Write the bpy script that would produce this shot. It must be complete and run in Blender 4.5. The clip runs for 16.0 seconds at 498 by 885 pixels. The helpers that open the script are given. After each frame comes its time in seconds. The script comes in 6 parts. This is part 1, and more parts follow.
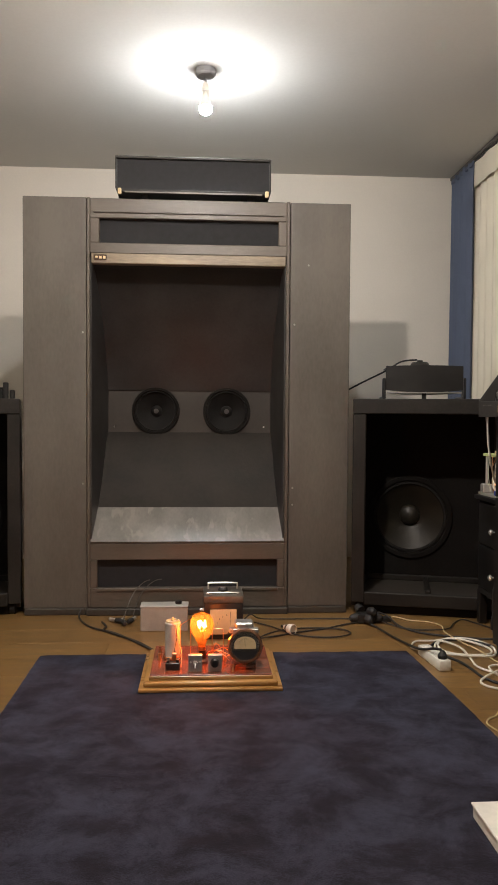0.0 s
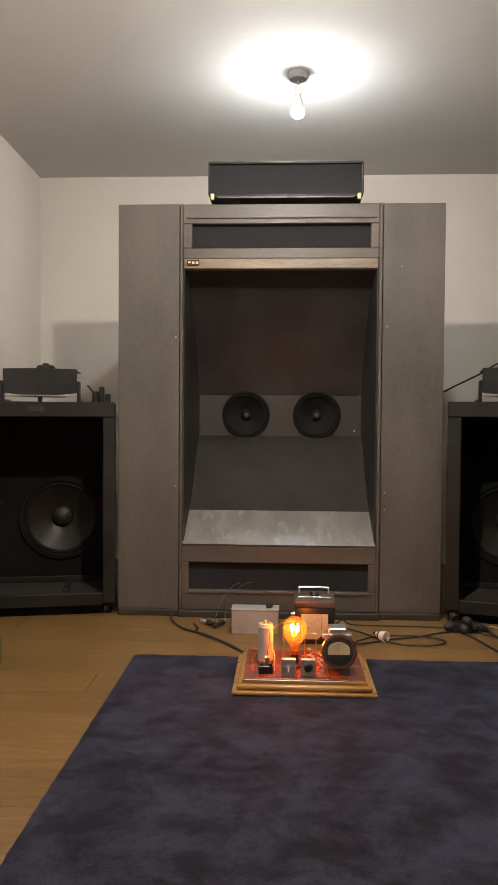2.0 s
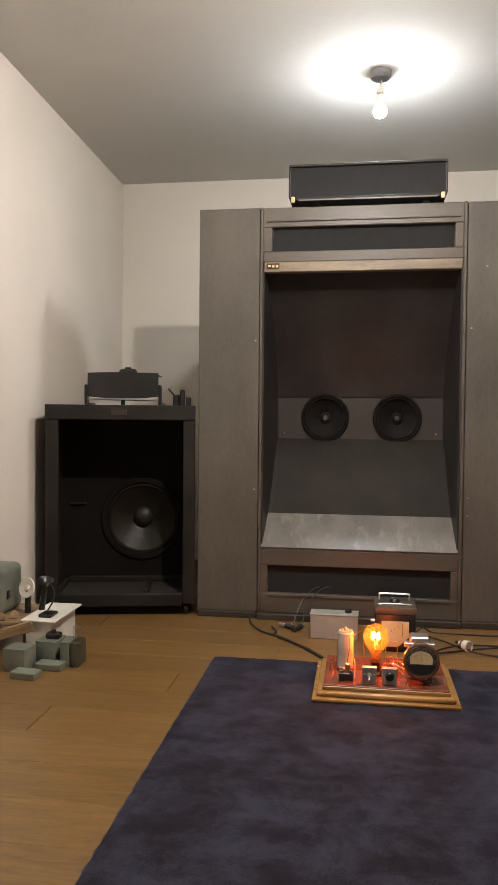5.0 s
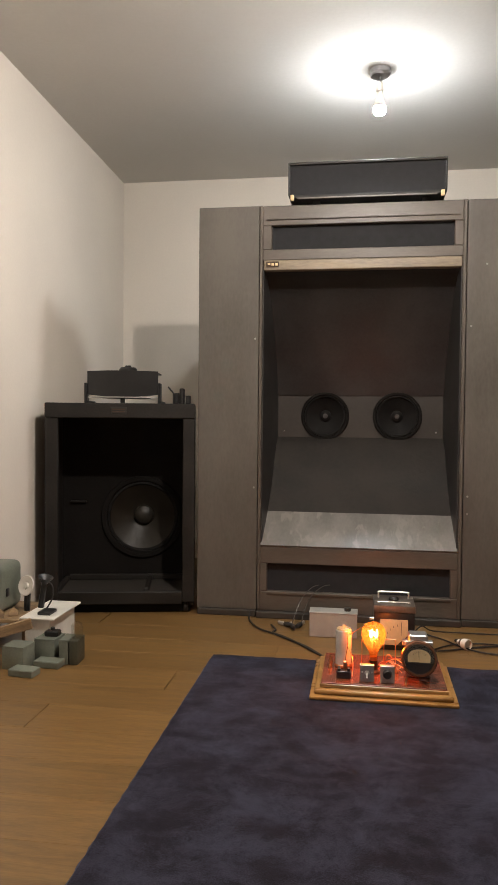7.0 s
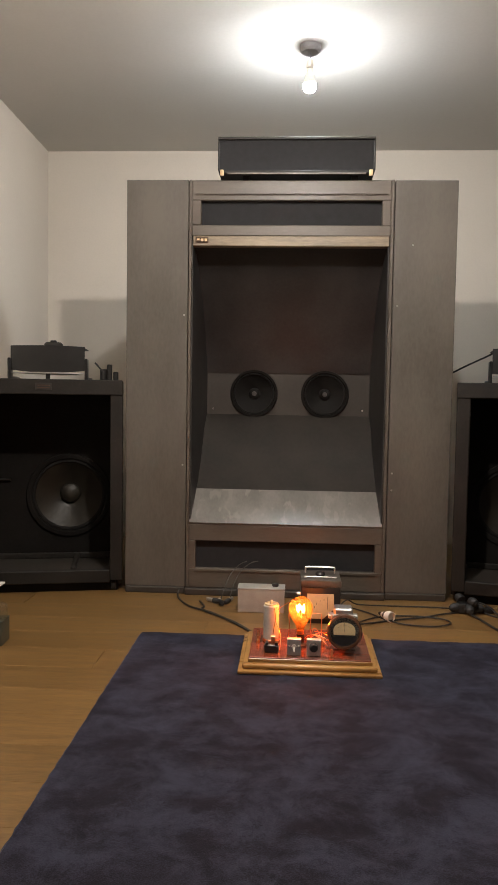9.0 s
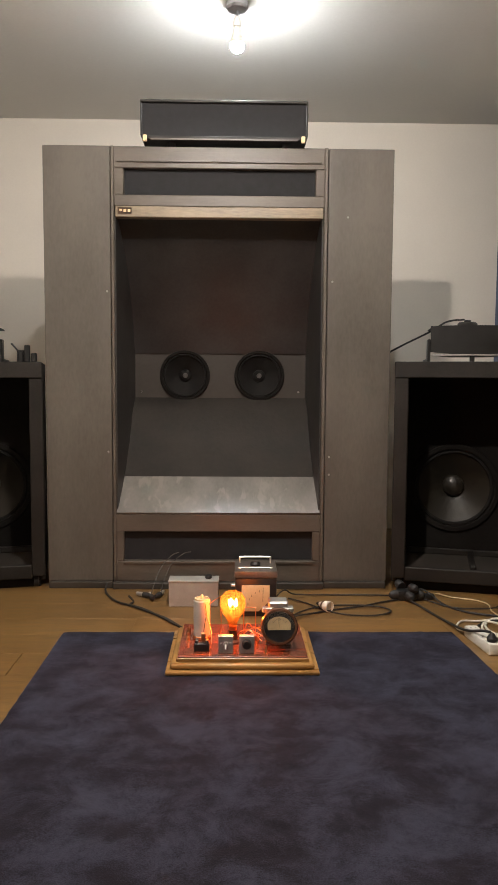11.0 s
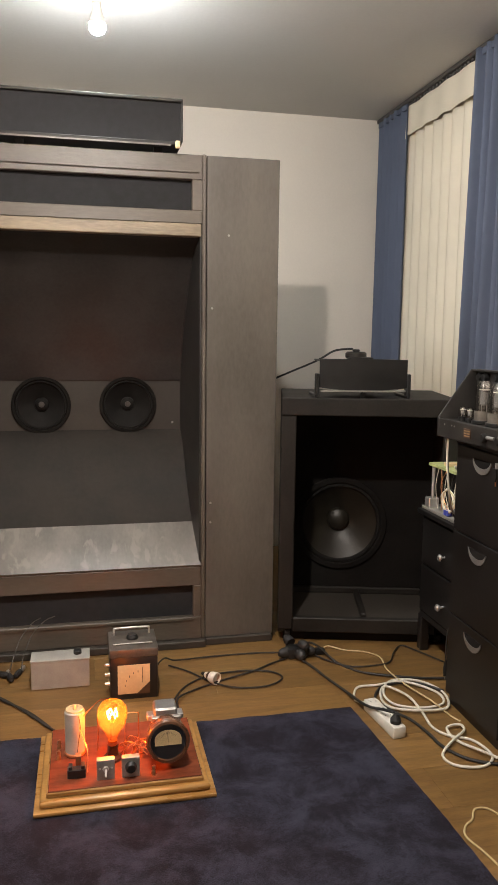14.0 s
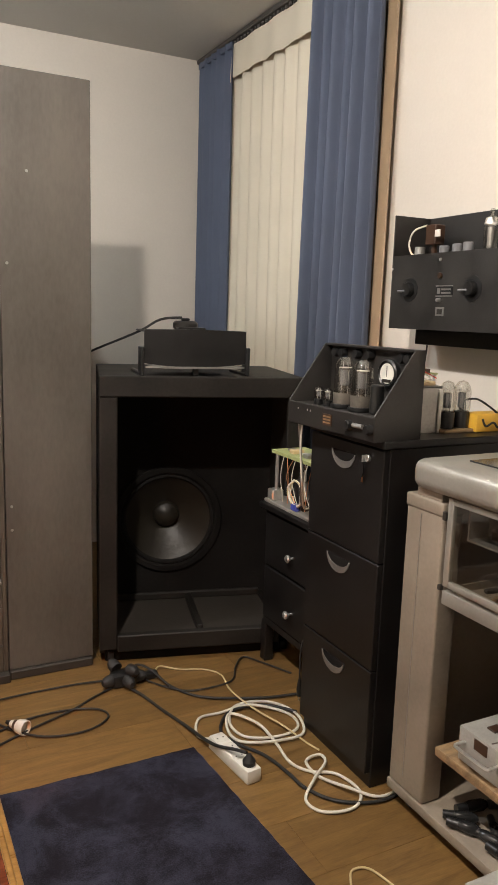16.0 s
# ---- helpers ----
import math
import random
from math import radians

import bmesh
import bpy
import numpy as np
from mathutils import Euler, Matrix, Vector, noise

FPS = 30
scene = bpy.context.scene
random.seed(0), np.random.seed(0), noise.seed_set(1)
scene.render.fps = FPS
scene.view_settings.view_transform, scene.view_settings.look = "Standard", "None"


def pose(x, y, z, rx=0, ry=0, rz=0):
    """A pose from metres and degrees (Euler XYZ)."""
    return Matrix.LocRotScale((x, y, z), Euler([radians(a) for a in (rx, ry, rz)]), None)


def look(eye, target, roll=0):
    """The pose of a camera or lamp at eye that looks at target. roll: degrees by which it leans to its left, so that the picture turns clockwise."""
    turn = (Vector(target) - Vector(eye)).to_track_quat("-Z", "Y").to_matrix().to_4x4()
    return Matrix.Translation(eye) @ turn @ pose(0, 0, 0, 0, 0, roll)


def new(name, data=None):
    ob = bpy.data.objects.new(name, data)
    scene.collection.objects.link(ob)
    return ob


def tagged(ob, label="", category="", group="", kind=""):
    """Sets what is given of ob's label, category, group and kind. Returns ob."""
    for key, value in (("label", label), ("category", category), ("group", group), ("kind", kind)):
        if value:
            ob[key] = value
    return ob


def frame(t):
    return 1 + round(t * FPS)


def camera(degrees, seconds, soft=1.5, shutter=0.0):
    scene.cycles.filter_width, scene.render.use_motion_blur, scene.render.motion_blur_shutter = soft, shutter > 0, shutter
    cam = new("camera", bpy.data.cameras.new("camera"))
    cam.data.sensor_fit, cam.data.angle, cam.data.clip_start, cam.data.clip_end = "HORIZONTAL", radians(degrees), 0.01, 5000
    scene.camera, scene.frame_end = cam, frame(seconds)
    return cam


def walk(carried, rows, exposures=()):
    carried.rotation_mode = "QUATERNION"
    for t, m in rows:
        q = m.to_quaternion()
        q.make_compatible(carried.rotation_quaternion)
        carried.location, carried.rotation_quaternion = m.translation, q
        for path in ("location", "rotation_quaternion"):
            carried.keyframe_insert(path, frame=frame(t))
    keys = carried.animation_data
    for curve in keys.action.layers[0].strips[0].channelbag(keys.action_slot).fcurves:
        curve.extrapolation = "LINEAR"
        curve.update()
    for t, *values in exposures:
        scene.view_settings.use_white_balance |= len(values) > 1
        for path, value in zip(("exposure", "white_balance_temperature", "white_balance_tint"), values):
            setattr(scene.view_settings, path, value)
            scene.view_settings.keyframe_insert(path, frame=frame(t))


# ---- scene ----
cam = camera(36.8, 16.0)
PATH = [
    (0, (0.091, 0.282, 0.948), (0.215, 2.276, 0.875), 0.4),
    (0.5, (0.08, 0.282, 0.954), (0.175, 2.279, 0.888), 0.4),
    (1, (0.06, 0.283, 0.952), (0.102, 2.282, 0.889), 0.4),
    (1.5, (0.05, 0.287, 0.954), (0.023, 2.286, 0.888), 0.4),
    (2, (0.05, 0.293, 0.94), (-0.045, 2.289, 0.879), 0.4),
    (2.5, (0.042, 0.295, 0.944), (-0.109, 2.288, 0.877), 0.4),
    (3, (0.034, 0.296, 0.949), (-0.158, 2.285, 0.879), 0.4),
    (3.5, (0.049, 0.295, 0.954), (-0.186, 2.28, 0.885), 0.4),
    (4, (0.032, 0.3, 0.946), (-0.225, 2.283, 0.887), 0.5),
    (4.5, (0.024, 0.295, 0.96), (-0.258, 2.274, 0.897), 0.5),
    (7, (0.048, 0.298, 0.955), (-0.255, 2.274, 0.888), 0.5),
    (7.5, (0.042, 0.301, 0.944), (-0.22, 2.282, 0.876), 0.6),
    (8, (0.046, 0.302, 0.946), (-0.166, 2.289, 0.864), 0.7),
    (8.5, (0.058, 0.308, 0.94), (-0.113, 2.299, 0.847), 0.7),
    (9, (0.047, 0.3, 0.955), (-0.066, 2.293, 0.83), 0.9),
    (11.5, (0.1, 0.613, 0.922), (0.174, 2.605, 0.759), 0.3),
    (12, (0.092, 0.759, 0.883), (0.21, 2.749, 0.725), 0.4),
    (12.5, (0.08, 0.837, 0.967), (0.254, 2.821, 0.791), 0.4),
    (13, (0.049, 0.867, 1.148), (0.293, 2.841, 0.943), 0.4),
    (13.5, (0.019, 0.867, 1.254), (0.351, 2.824, 1.01), 0.5),
    (14, (0.033, 0.897, 1.27), (0.458, 2.831, 0.991), 0.7),
    (14.5, (0.087, 1.003, 1.273), (0.63, 2.904, 0.973), 1.0),
    (15, (0.123, 1.108, 1.264), (0.789, 2.969, 0.956), 1.4),
    (15.5, (0.134, 1.242, 1.255), (0.931, 3.048, 0.934), 1.7),
    (16, (0.122, 1.372, 1.25), (1.022, 3.125, 0.909), 1.8),
]
walk(cam, [(t, look(eye, target, roll)) for t, eye, target, roll in PATH],
     exposures=[(0, 3.02), (9.0, 2.98), (12.0, 3.24), (14.5, 3.22), (16.0, 3.16)])

# ---- light ----
scene.view_settings.exposure = 3.02
world = bpy.data.worlds.new("night")
world.use_nodes = True
world.node_tree.nodes["Background"].inputs[0].default_value = (0.30, 0.33, 0.40, 1)
world.node_tree.nodes["Background"].inputs[1].default_value = 0.02
scene.world = world
LAMP_FRONT, LAMP_BACK = 165.0, 525.0      # radiance of the two ceiling bulbs
FILAMENT = 75.0


# ---- materials ----
def mat(name, col, rough=0.6, metal=0.0, var=0.15, scale=6.0, fine=120.0, bump=0.1, col2=None, stretch=(1, 1, 1), rand=0.0, coat=0.0, spec=0.5, island=False):
    m = bpy.data.materials.new(name)
    m.use_nodes = True
    nt = m.node_tree
    N, L = nt.nodes, nt.links
    bsdf = N["Principled BSDF"]
    bsdf.inputs["Roughness"].default_value = rough
    bsdf.inputs["Metallic"].default_value = metal
    bsdf.inputs["Coat Weight"].default_value = coat
    bsdf.inputs["Specular IOR Level"].default_value = spec
    tc = N.new("ShaderNodeTexCoord")
    mp = N.new("ShaderNodeMapping")
    mp.inputs["Scale"].default_value = stretch
    L.new(tc.outputs["Object"], mp.inputs["Vector"])
    n1 = N.new("ShaderNodeTexNoise")
    n1.inputs["Scale"].default_value, n1.inputs["Detail"].default_value = scale, 5
    n2 = N.new("ShaderNodeTexNoise")
    n2.inputs["Scale"].default_value, n2.inputs["Detail"].default_value = fine, 3
    for n in (n1, n2):
        L.new(mp.outputs[0], n.inputs["Vector"])
    dark = col2 or tuple(c * (1 - var * 1.6) for c in col)
    lite = tuple(min(1, c * (1 + var)) for c in col) if not col2 else col
    ramp = N.new("ShaderNodeValToRGB")
    ramp.color_ramp.elements[0].position, ramp.color_ramp.elements[1].position = 0.32, 0.68
    ramp.color_ramp.elements[0].color, ramp.color_ramp.elements[1].color = (*dark, 1), (*lite, 1)
    add = N.new("ShaderNodeMath")
    add.operation = "MULTIPLY_ADD"
    L.new(n2.outputs[0], add.inputs[0])
    add.inputs[1].default_value = 0.35
    sub = N.new("ShaderNodeMath")
    sub.operation = "SUBTRACT"
    L.new(n1.outputs[0], sub.inputs[0])
    sub.inputs[1].default_value = 0.175
    L.new(sub.outputs[0], add.inputs[2])
    L.new(add.outputs[0], ramp.inputs[0])
    out = ramp.outputs[0]
    if rand:
        hsv = N.new("ShaderNodeHueSaturation")
        info = N.new("ShaderNodeNewGeometry" if island else "ShaderNodeObjectInfo")
        mr = N.new("ShaderNodeMapRange")
        mr.inputs["To Min"].default_value, mr.inputs["To Max"].default_value = 1 - rand, 1 + rand
        L.new(info.outputs["Random Per Island" if island else "Random"], mr.inputs["Value"])
        L.new(mr.outputs[0], hsv.inputs["Value"])
        L.new(out, hsv.inputs["Color"])
        out = hsv.outputs[0]
    L.new(out, bsdf.inputs["Base Color"])
    rr = N.new("ShaderNodeMapRange")
    rr.inputs["To Min"].default_value, rr.inputs["To Max"].default_value = max(0.03, rough - 0.12), min(1, rough + 0.12)
    L.new(n1.outputs[0], rr.inputs["Value"])
    L.new(rr.outputs[0], bsdf.inputs["Roughness"])
    if bump:
        b = N.new("ShaderNodeBump")
        b.inputs["Strength"].default_value, b.inputs["Distance"].default_value = bump, 0.35 / fine
        L.new(n2.outputs[0], b.inputs["Height"])
        L.new(b.outputs[0], bsdf.inputs["Normal"])
    return m


def glow(name, col, strength):
    m = bpy.data.materials.new(name)
    m.use_nodes = True
    b = m.node_tree.nodes["Principled BSDF"]
    b.inputs["Base Color"].default_value = (*col, 1)
    b.inputs["Emission Color"].default_value = (*col, 1)
    b.inputs["Emission Strength"].default_value = strength
    return m


def thin_glass(name, tint, gloss=0.12, milk=0.0):
    m = bpy.data.materials.new(name)
    m.use_nodes = True
    nt = m.node_tree
    nt.nodes.remove(nt.nodes["Principled BSDF"])
    out = nt.nodes["Material Output"]
    tr, gl, mx = nt.nodes.new("ShaderNodeBsdfTransparent"), nt.nodes.new("ShaderNodeBsdfGlossy"), nt.nodes.new("ShaderNodeMixShader")
    tr.inputs[0].default_value = (*tint, 1)
    gl.inputs["Roughness"].default_value = 0.04
    mx.inputs[0].default_value = gloss
    base = tr
    if milk:
        tl, m2 = nt.nodes.new("ShaderNodeBsdfTranslucent"), nt.nodes.new("ShaderNodeMixShader")
        tl.inputs[0].default_value = (*tint, 1)
        m2.inputs[0].default_value = milk
        nt.links.new(tr.outputs[0], m2.inputs[1])
        nt.links.new(tl.outputs[0], m2.inputs[2])
        base = m2
    nt.links.new(base.outputs[0], mx.inputs[1])
    nt.links.new(gl.outputs[0], mx.inputs[2])
    nt.links.new(mx.outputs[0], out.inputs[0])
    return m


def lip_material():
    """Grey paint rubbed pale in blotches, with dull drips; lamplight is painted into its base."""
    m = mat("lamplit_worn_lip", (0.165, 0.156, 0.142), 0.34, spec=1.0, var=0.16, scale=7, fine=60, bump=0.05, stretch=(1.6, 1, 0.6))
    nt = m.node_tree
    N, L = nt.nodes, nt.links
    b = N["Principled BSDF"]
    src = b.inputs["Base Color"].links[0].from_socket
    tc, mp, no = N.new("ShaderNodeTexCoord"), N.new("ShaderNodeMapping"), N.new("ShaderNodeTexNoise")
    mp.inputs["Scale"].default_value = (1.5, 0.7, 0.7)
    no.inputs["Scale"].default_value, no.inputs["Detail"].default_value, no.inputs["Distortion"].default_value = 17.0, 4, 0.4
    L.new(tc.outputs["Object"], mp.inputs["Vector"])
    L.new(mp.outputs[0], no.inputs["Vector"])
    mr = N.new("ShaderNodeMapRange")
    mr.inputs["From Min"].default_value, mr.inputs["From Max"].default_value = 0.56, 0.64
    L.new(no.outputs[0], mr.inputs["Value"])
    mx = N.new("ShaderNodeMix")
    mx.data_type = "RGBA"
    L.new(mr.outputs[0], mx.inputs["Factor"])
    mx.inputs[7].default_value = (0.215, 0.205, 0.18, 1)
    L.new(src, mx.inputs[6])
    L.new(mx.outputs[2], b.inputs["Base Color"])
    return m


def rug_material():
    m = mat("navy_pile", (0.034, 0.034, 0.050), 0.95, col2=(0.0110, 0.0082, 0.0108), scale=6.5, fine=300, bump=0.6, stretch=(1.0, 1.0, 1), spec=0.1)
    b = m.node_tree.nodes["Principled BSDF"]
    nt = m.node_tree
    n1 = [n for n in nt.nodes if n.type == "TEX_NOISE"][0]
    n1.inputs["Detail"].default_value, n1.inputs["Roughness"].default_value, n1.inputs["Distortion"].default_value = 14, 0.74, 0.35
    ramp = [n for n in nt.nodes if n.type == "VALTORGB"][0]
    ramp.color_ramp.elements[0].position, ramp.color_ramp.elements[1].position = 0.42, 0.62
    b.inputs["Sheen Weight"].default_value = 0.16
    b.inputs["Sheen Roughness"].default_value = 0.5
    b.inputs["Sheen Tint"].default_value = (0.35, 0.42, 0.7, 1)
    return m


M = dict(
    wall=mat("wall_paint", (0.72, 0.66, 0.58), 0.85, var=0.03, scale=1.3, fine=90, bump=0.12),
    ceil=mat("ceiling_paint", (0.57, 0.55, 0.515), 0.9, var=0.03, scale=1.0, fine=60, bump=0.08),
    plank=mat("laminate_oak", (0.232, 0.133, 0.045), 0.34, col2=(0.136, 0.073, 0.024), scale=2.6, fine=30, bump=0.04, stretch=(1.3, 9, 9), rand=0.12),
    gap=mat("dark_gap", (0.13, 0.075, 0.035), 0.9, bump=0),
    rug=rug_material(),
    cab=mat("brown_grey_cabinet_paint", (0.106, 0.094, 0.080), 0.44, var=0.17, scale=2.6, fine=60, bump=0.07, stretch=(1.6, 1.6, 0.6)),
    rail=mat("rail_paint", (0.100, 0.083, 0.067), 0.45, var=0.14, scale=4, fine=60, bump=0.12, stretch=(0.5, 1, 2)),
    strip=mat("worn_wood_strip", (0.24, 0.19, 0.13), 0.45, var=0.25, scale=5, fine=60, bump=0.15, stretch=(0.5, 2, 3)),
    # base raised slightly to carry lens veil over the horn mouth
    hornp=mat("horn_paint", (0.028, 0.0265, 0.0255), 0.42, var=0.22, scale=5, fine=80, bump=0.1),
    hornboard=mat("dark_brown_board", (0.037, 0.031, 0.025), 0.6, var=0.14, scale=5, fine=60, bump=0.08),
    lip=lip_material(),
    # darkened to stand in for shade above the lip's lit band
    hornlip=mat("shaded_floor_paint", (0.0235, 0.0200, 0.0165), 0.62, spec=0.25, var=0.2, scale=6, fine=50, bump=0.12),
    cloth=mat("dark_grille_cloth", (0.016, 0.016, 0.018), 0.9, var=0.2, scale=40, fine=500, bump=0.5),
    # black made lighter to stand in for lens veil
    black=mat("veil_lifted_black_paint", (0.0150, 0.0128, 0.0105), 0.58, var=0.3, scale=4, fine=90, bump=0.12, spec=0.32),
    furn=mat("black_furniture_foil", (0.0095, 0.0085, 0.0080), 0.38, var=0.25, scale=5, fine=120, bump=0.05),
    # same lift: veil put into the colour of the recesses
    inner=mat("veil_lifted_interior", (0.0110, 0.0098, 0.0088), 0.9, spec=0.12, var=0.25, scale=4, fine=90, bump=0.1),
    cone=mat("brown_paper_cone", (0.020, 0.0165, 0.0110), 0.46, var=0.16, scale=12, fine=150, bump=0.15, spec=0.5),
    blackmetal=mat("black_crackle_metal", (0.023, 0.021, 0.019), 0.45, var=0.25, scale=10, fine=260, bump=0.35),
    plastic=mat("black_plastic", (0.012, 0.012, 0.012), 0.35, var=0.15, scale=20, fine=200, bump=0.05),
    rubber=mat("black_rubber", (0.02, 0.019, 0.018), 0.6, var=0.2, scale=30, fine=200, bump=0.1),
    white=mat("white_plastic", (0.72, 0.69, 0.62), 0.4, var=0.06, scale=12, fine=90, bump=0.04),
    whitebox=mat("white_painted_board", (0.70, 0.67, 0.60), 0.5, var=0.08, scale=9, fine=80, bump=0.08),
    cord=mat("white_cord", (0.70, 0.66, 0.56), 0.5, var=0.06, scale=20, fine=200, bump=0.05),
    yellowcord=mat("yellowed_cord", (0.55, 0.44, 0.24), 0.5, var=0.1, scale=20, fine=200, bump=0.05),
    steel=mat("brushed_steel", (0.74, 0.73, 0.70), 0.30, metal=0.8, var=0.1, scale=15, fine=150, bump=0.05),
    alu=mat("dull_aluminium", (0.42, 0.41, 0.39), 0.45, metal=0.8, var=0.12, scale=12, fine=150, bump=0.06),
    greybox=mat("grey_hammer_paint", (0.33, 0.32, 0.29), 0.45, var=0.1, scale=15, fine=180, bump=0.2),
    cartp=mat("beige_grey_enamel", (0.245, 0.203, 0.158), 0.42, var=0.12, scale=5, fine=90, bump=0.06),
    carts=mat("silver_paint", (0.46, 0.44, 0.39), 0.34, metal=0.55, var=0.08, scale=8, fine=120, bump=0.06),
    green=mat("grey_green_enamel", (0.16, 0.175, 0.14), 0.4, var=0.15, scale=9, fine=120, bump=0.1),
    darkgreen=mat("dark_olive_enamel", (0.060, 0.060, 0.040), 0.45, var=0.2, scale=9, fine=120, bump=0.1),
    wood=mat("varnished_oak", (0.46, 0.24, 0.07), 0.3, col2=(0.27, 0.13, 0.035), scale=4, fine=40, bump=0.08, stretch=(1, 8, 8), coat=0.3),
    redwood=mat("red_lacquered_board", (0.20, 0.052, 0.024), 0.16, var=0.2, scale=7, fine=60, bump=0.05, stretch=(1, 6, 6), coat=0.5),
    rawwood=mat("raw_wood", (0.27, 0.175, 0.09), 0.6, var=0.25, scale=6, fine=60, bump=0.2, stretch=(1, 8, 8)),
    bluecloth=mat("blue_curtain_cloth", (0.088, 0.108, 0.160), 0.85, var=0.06, scale=3, fine=400, bump=0.15),
    sheer=mat("cream_sheer_cloth", (0.68, 0.625, 0.505), 0.85, var=0.03, scale=4, fine=400, bump=0.12),
    tan=mat("tan_lining_cloth", (0.42, 0.31, 0.20), 0.8, var=0.1, scale=6, fine=300, bump=0.2),
    bakelite=mat("warm_brown_bakelite", (0.10, 0.042, 0.020), 0.26, var=0.2, scale=12, fine=100, bump=0.04, coat=0.4),
    brown=mat("brown_bakelite", (0.055, 0.028, 0.016), 0.3, var=0.2, scale=12, fine=100, bump=0.05, coat=0.3),
    dial=mat("cream_dial", (0.66, 0.50, 0.28), 0.5, var=0.08, scale=14, fine=100, bump=0.02),
    ink=mat("dial_ink", (0.03, 0.025, 0.02), 0.6, bump=0),
    copper=mat("copper_wire", (0.75, 0.36, 0.18), 0.35, metal=1.0, var=0.1, bump=0.02),
    pcb=mat("pale_green_board", (0.42, 0.46, 0.20), 0.5, var=0.12, scale=20, fine=120, bump=0.05),
    yellow=mat("yellow_case", (0.72, 0.42, 0.05), 0.45, var=0.1, scale=12, fine=90, bump=0.04),
    red=mat("red_plastic", (0.5, 0.03, 0.02), 0.4, var=0.1, scale=12, bump=0.03),
    blueplug=mat("blue_plastic", (0.05, 0.07, 0.35), 0.4, var=0.1, scale=12, bump=0.03),
    canpaint=mat("pale_grey_can", (0.50, 0.47, 0.42), 0.45, var=0.1, scale=20, fine=150, bump=0.05),
    lidgrey=mat("worn_brown_grey_metal", (0.12, 0.105, 0.088), 0.4, metal=0.3, var=0.2, scale=18, fine=150, bump=0.08),
    driver=mat("matte_black_paper", (0.009, 0.0082, 0.0075), 0.75, var=0.2, scale=20, fine=150, bump=0.1, spec=0.25),
    paper=mat("yellowed_paper", (0.72, 0.60, 0.34), 0.8, var=0.06, scale=12, bump=0.03),
    darkglass=mat("dark_glass", (0.02, 0.02, 0.02), 0.08, var=0.1, scale=4, bump=0.0),
    rose=mat("grey_lamp_rose", (0.20, 0.20, 0.21), 0.4, var=0.1, scale=12, bump=0.03),
    leads=mat("dull_grey_lead", (0.06, 0.055, 0.05), 0.5, var=0.1, scale=20, bump=0.02),
    glass=thin_glass("clear_glass", (0.94, 0.93, 0.90), 0.12),
    tube=thin_glass("tube_glass", (0.90, 0.89, 0.86), 0.16),
    amber=thin_glass("amber_bulb_glass", (1.0, 0.42, 0.12), 0.07, 0.06),
    lamp=glow("lamp_glow_cool", (0.93, 0.97, 1.0), LAMP_FRONT),
    lampb=glow("lamp_glow_warm", (1.0, 0.91, 0.83), LAMP_BACK),
    filament=glow("filament_glow", (1.0, 0.42, 0.11), FILAMENT),
)

grain = [n for n in M["plank"].node_tree.nodes if n.type == "TEX_NOISE"][0]
grain.inputs["Distortion"].default_value, grain.inputs["Roughness"].default_value = 1.6, 0.62


# ---- mesh helpers ----
def bm_box(x0, x1, y0, y1, z0, z1, bev=0.0, seg=1, bm=None):
    bm = bm or bmesh.new()
    vs = bmesh.ops.create_cube(bm, size=1.0)["verts"]
    for v in vs:
        v.co = Vector(((x0 + x1) / 2 + v.co.x * (x1 - x0), (y0 + y1) / 2 + v.co.y * (y1 - y0), (z0 + z1) / 2 + v.co.z * (z1 - z0)))
    if bev:
        es = list({e for v in vs for e in v.link_edges})
        bmesh.ops.bevel(bm, geom=es, offset=bev, segments=seg, affect="EDGES", profile=0.5)
    return bm


def bm_lathe(profile, m=Matrix(), steps=28, bm=None, close=True):
    """Turn (radius, height) pairs round local z and place by m."""
    bm = bm or bmesh.new()
    rings = []
    for r, h in profile:
        if r < 1e-6:
            rings.append([bm.verts.new(m @ Vector((0, 0, h)))])
        else:
            rings.append([bm.verts.new(m @ Vector((r * math.cos(2 * math.pi * i / steps), r * math.sin(2 * math.pi * i / steps), h))) for i in range(steps)])
    for a, b in zip(rings, rings[1:]):
        for i in range(steps):
            j = (i + 1) % steps
            if len(a) == 1 and len(b) == 1:
                continue
            if len(a) == 1:
                bm.faces.new((a[0], b[i], b[j]))
            elif len(b) == 1:
                bm.faces.new((a[i], a[j], b[0]))
            else:
                bm.faces.new((a[i], a[j], b[j], b[i]))
    for ring, flip in ((rings[0], True), (rings[-1], False)):
        if close and len(ring) > 1:
            bm.faces.new(ring[::-1] if flip else ring)
    bmesh.ops.recalc_face_normals(bm, faces=bm.faces)
    return bm


def bm_cyl(r, h, m=Matrix(), steps=24, bev=0.0, bm=None):
    b = min(bev, r * 0.9, h * 0.45) if bev else 0
    prof = [(r - b, 0), (r, b), (r, h - b), (r - b, h)] if b else [(r, 0), (r, h)]
    return bm_lathe([(0, prof[0][1])] + prof + [(0, prof[-1][1])], m, steps, bm)


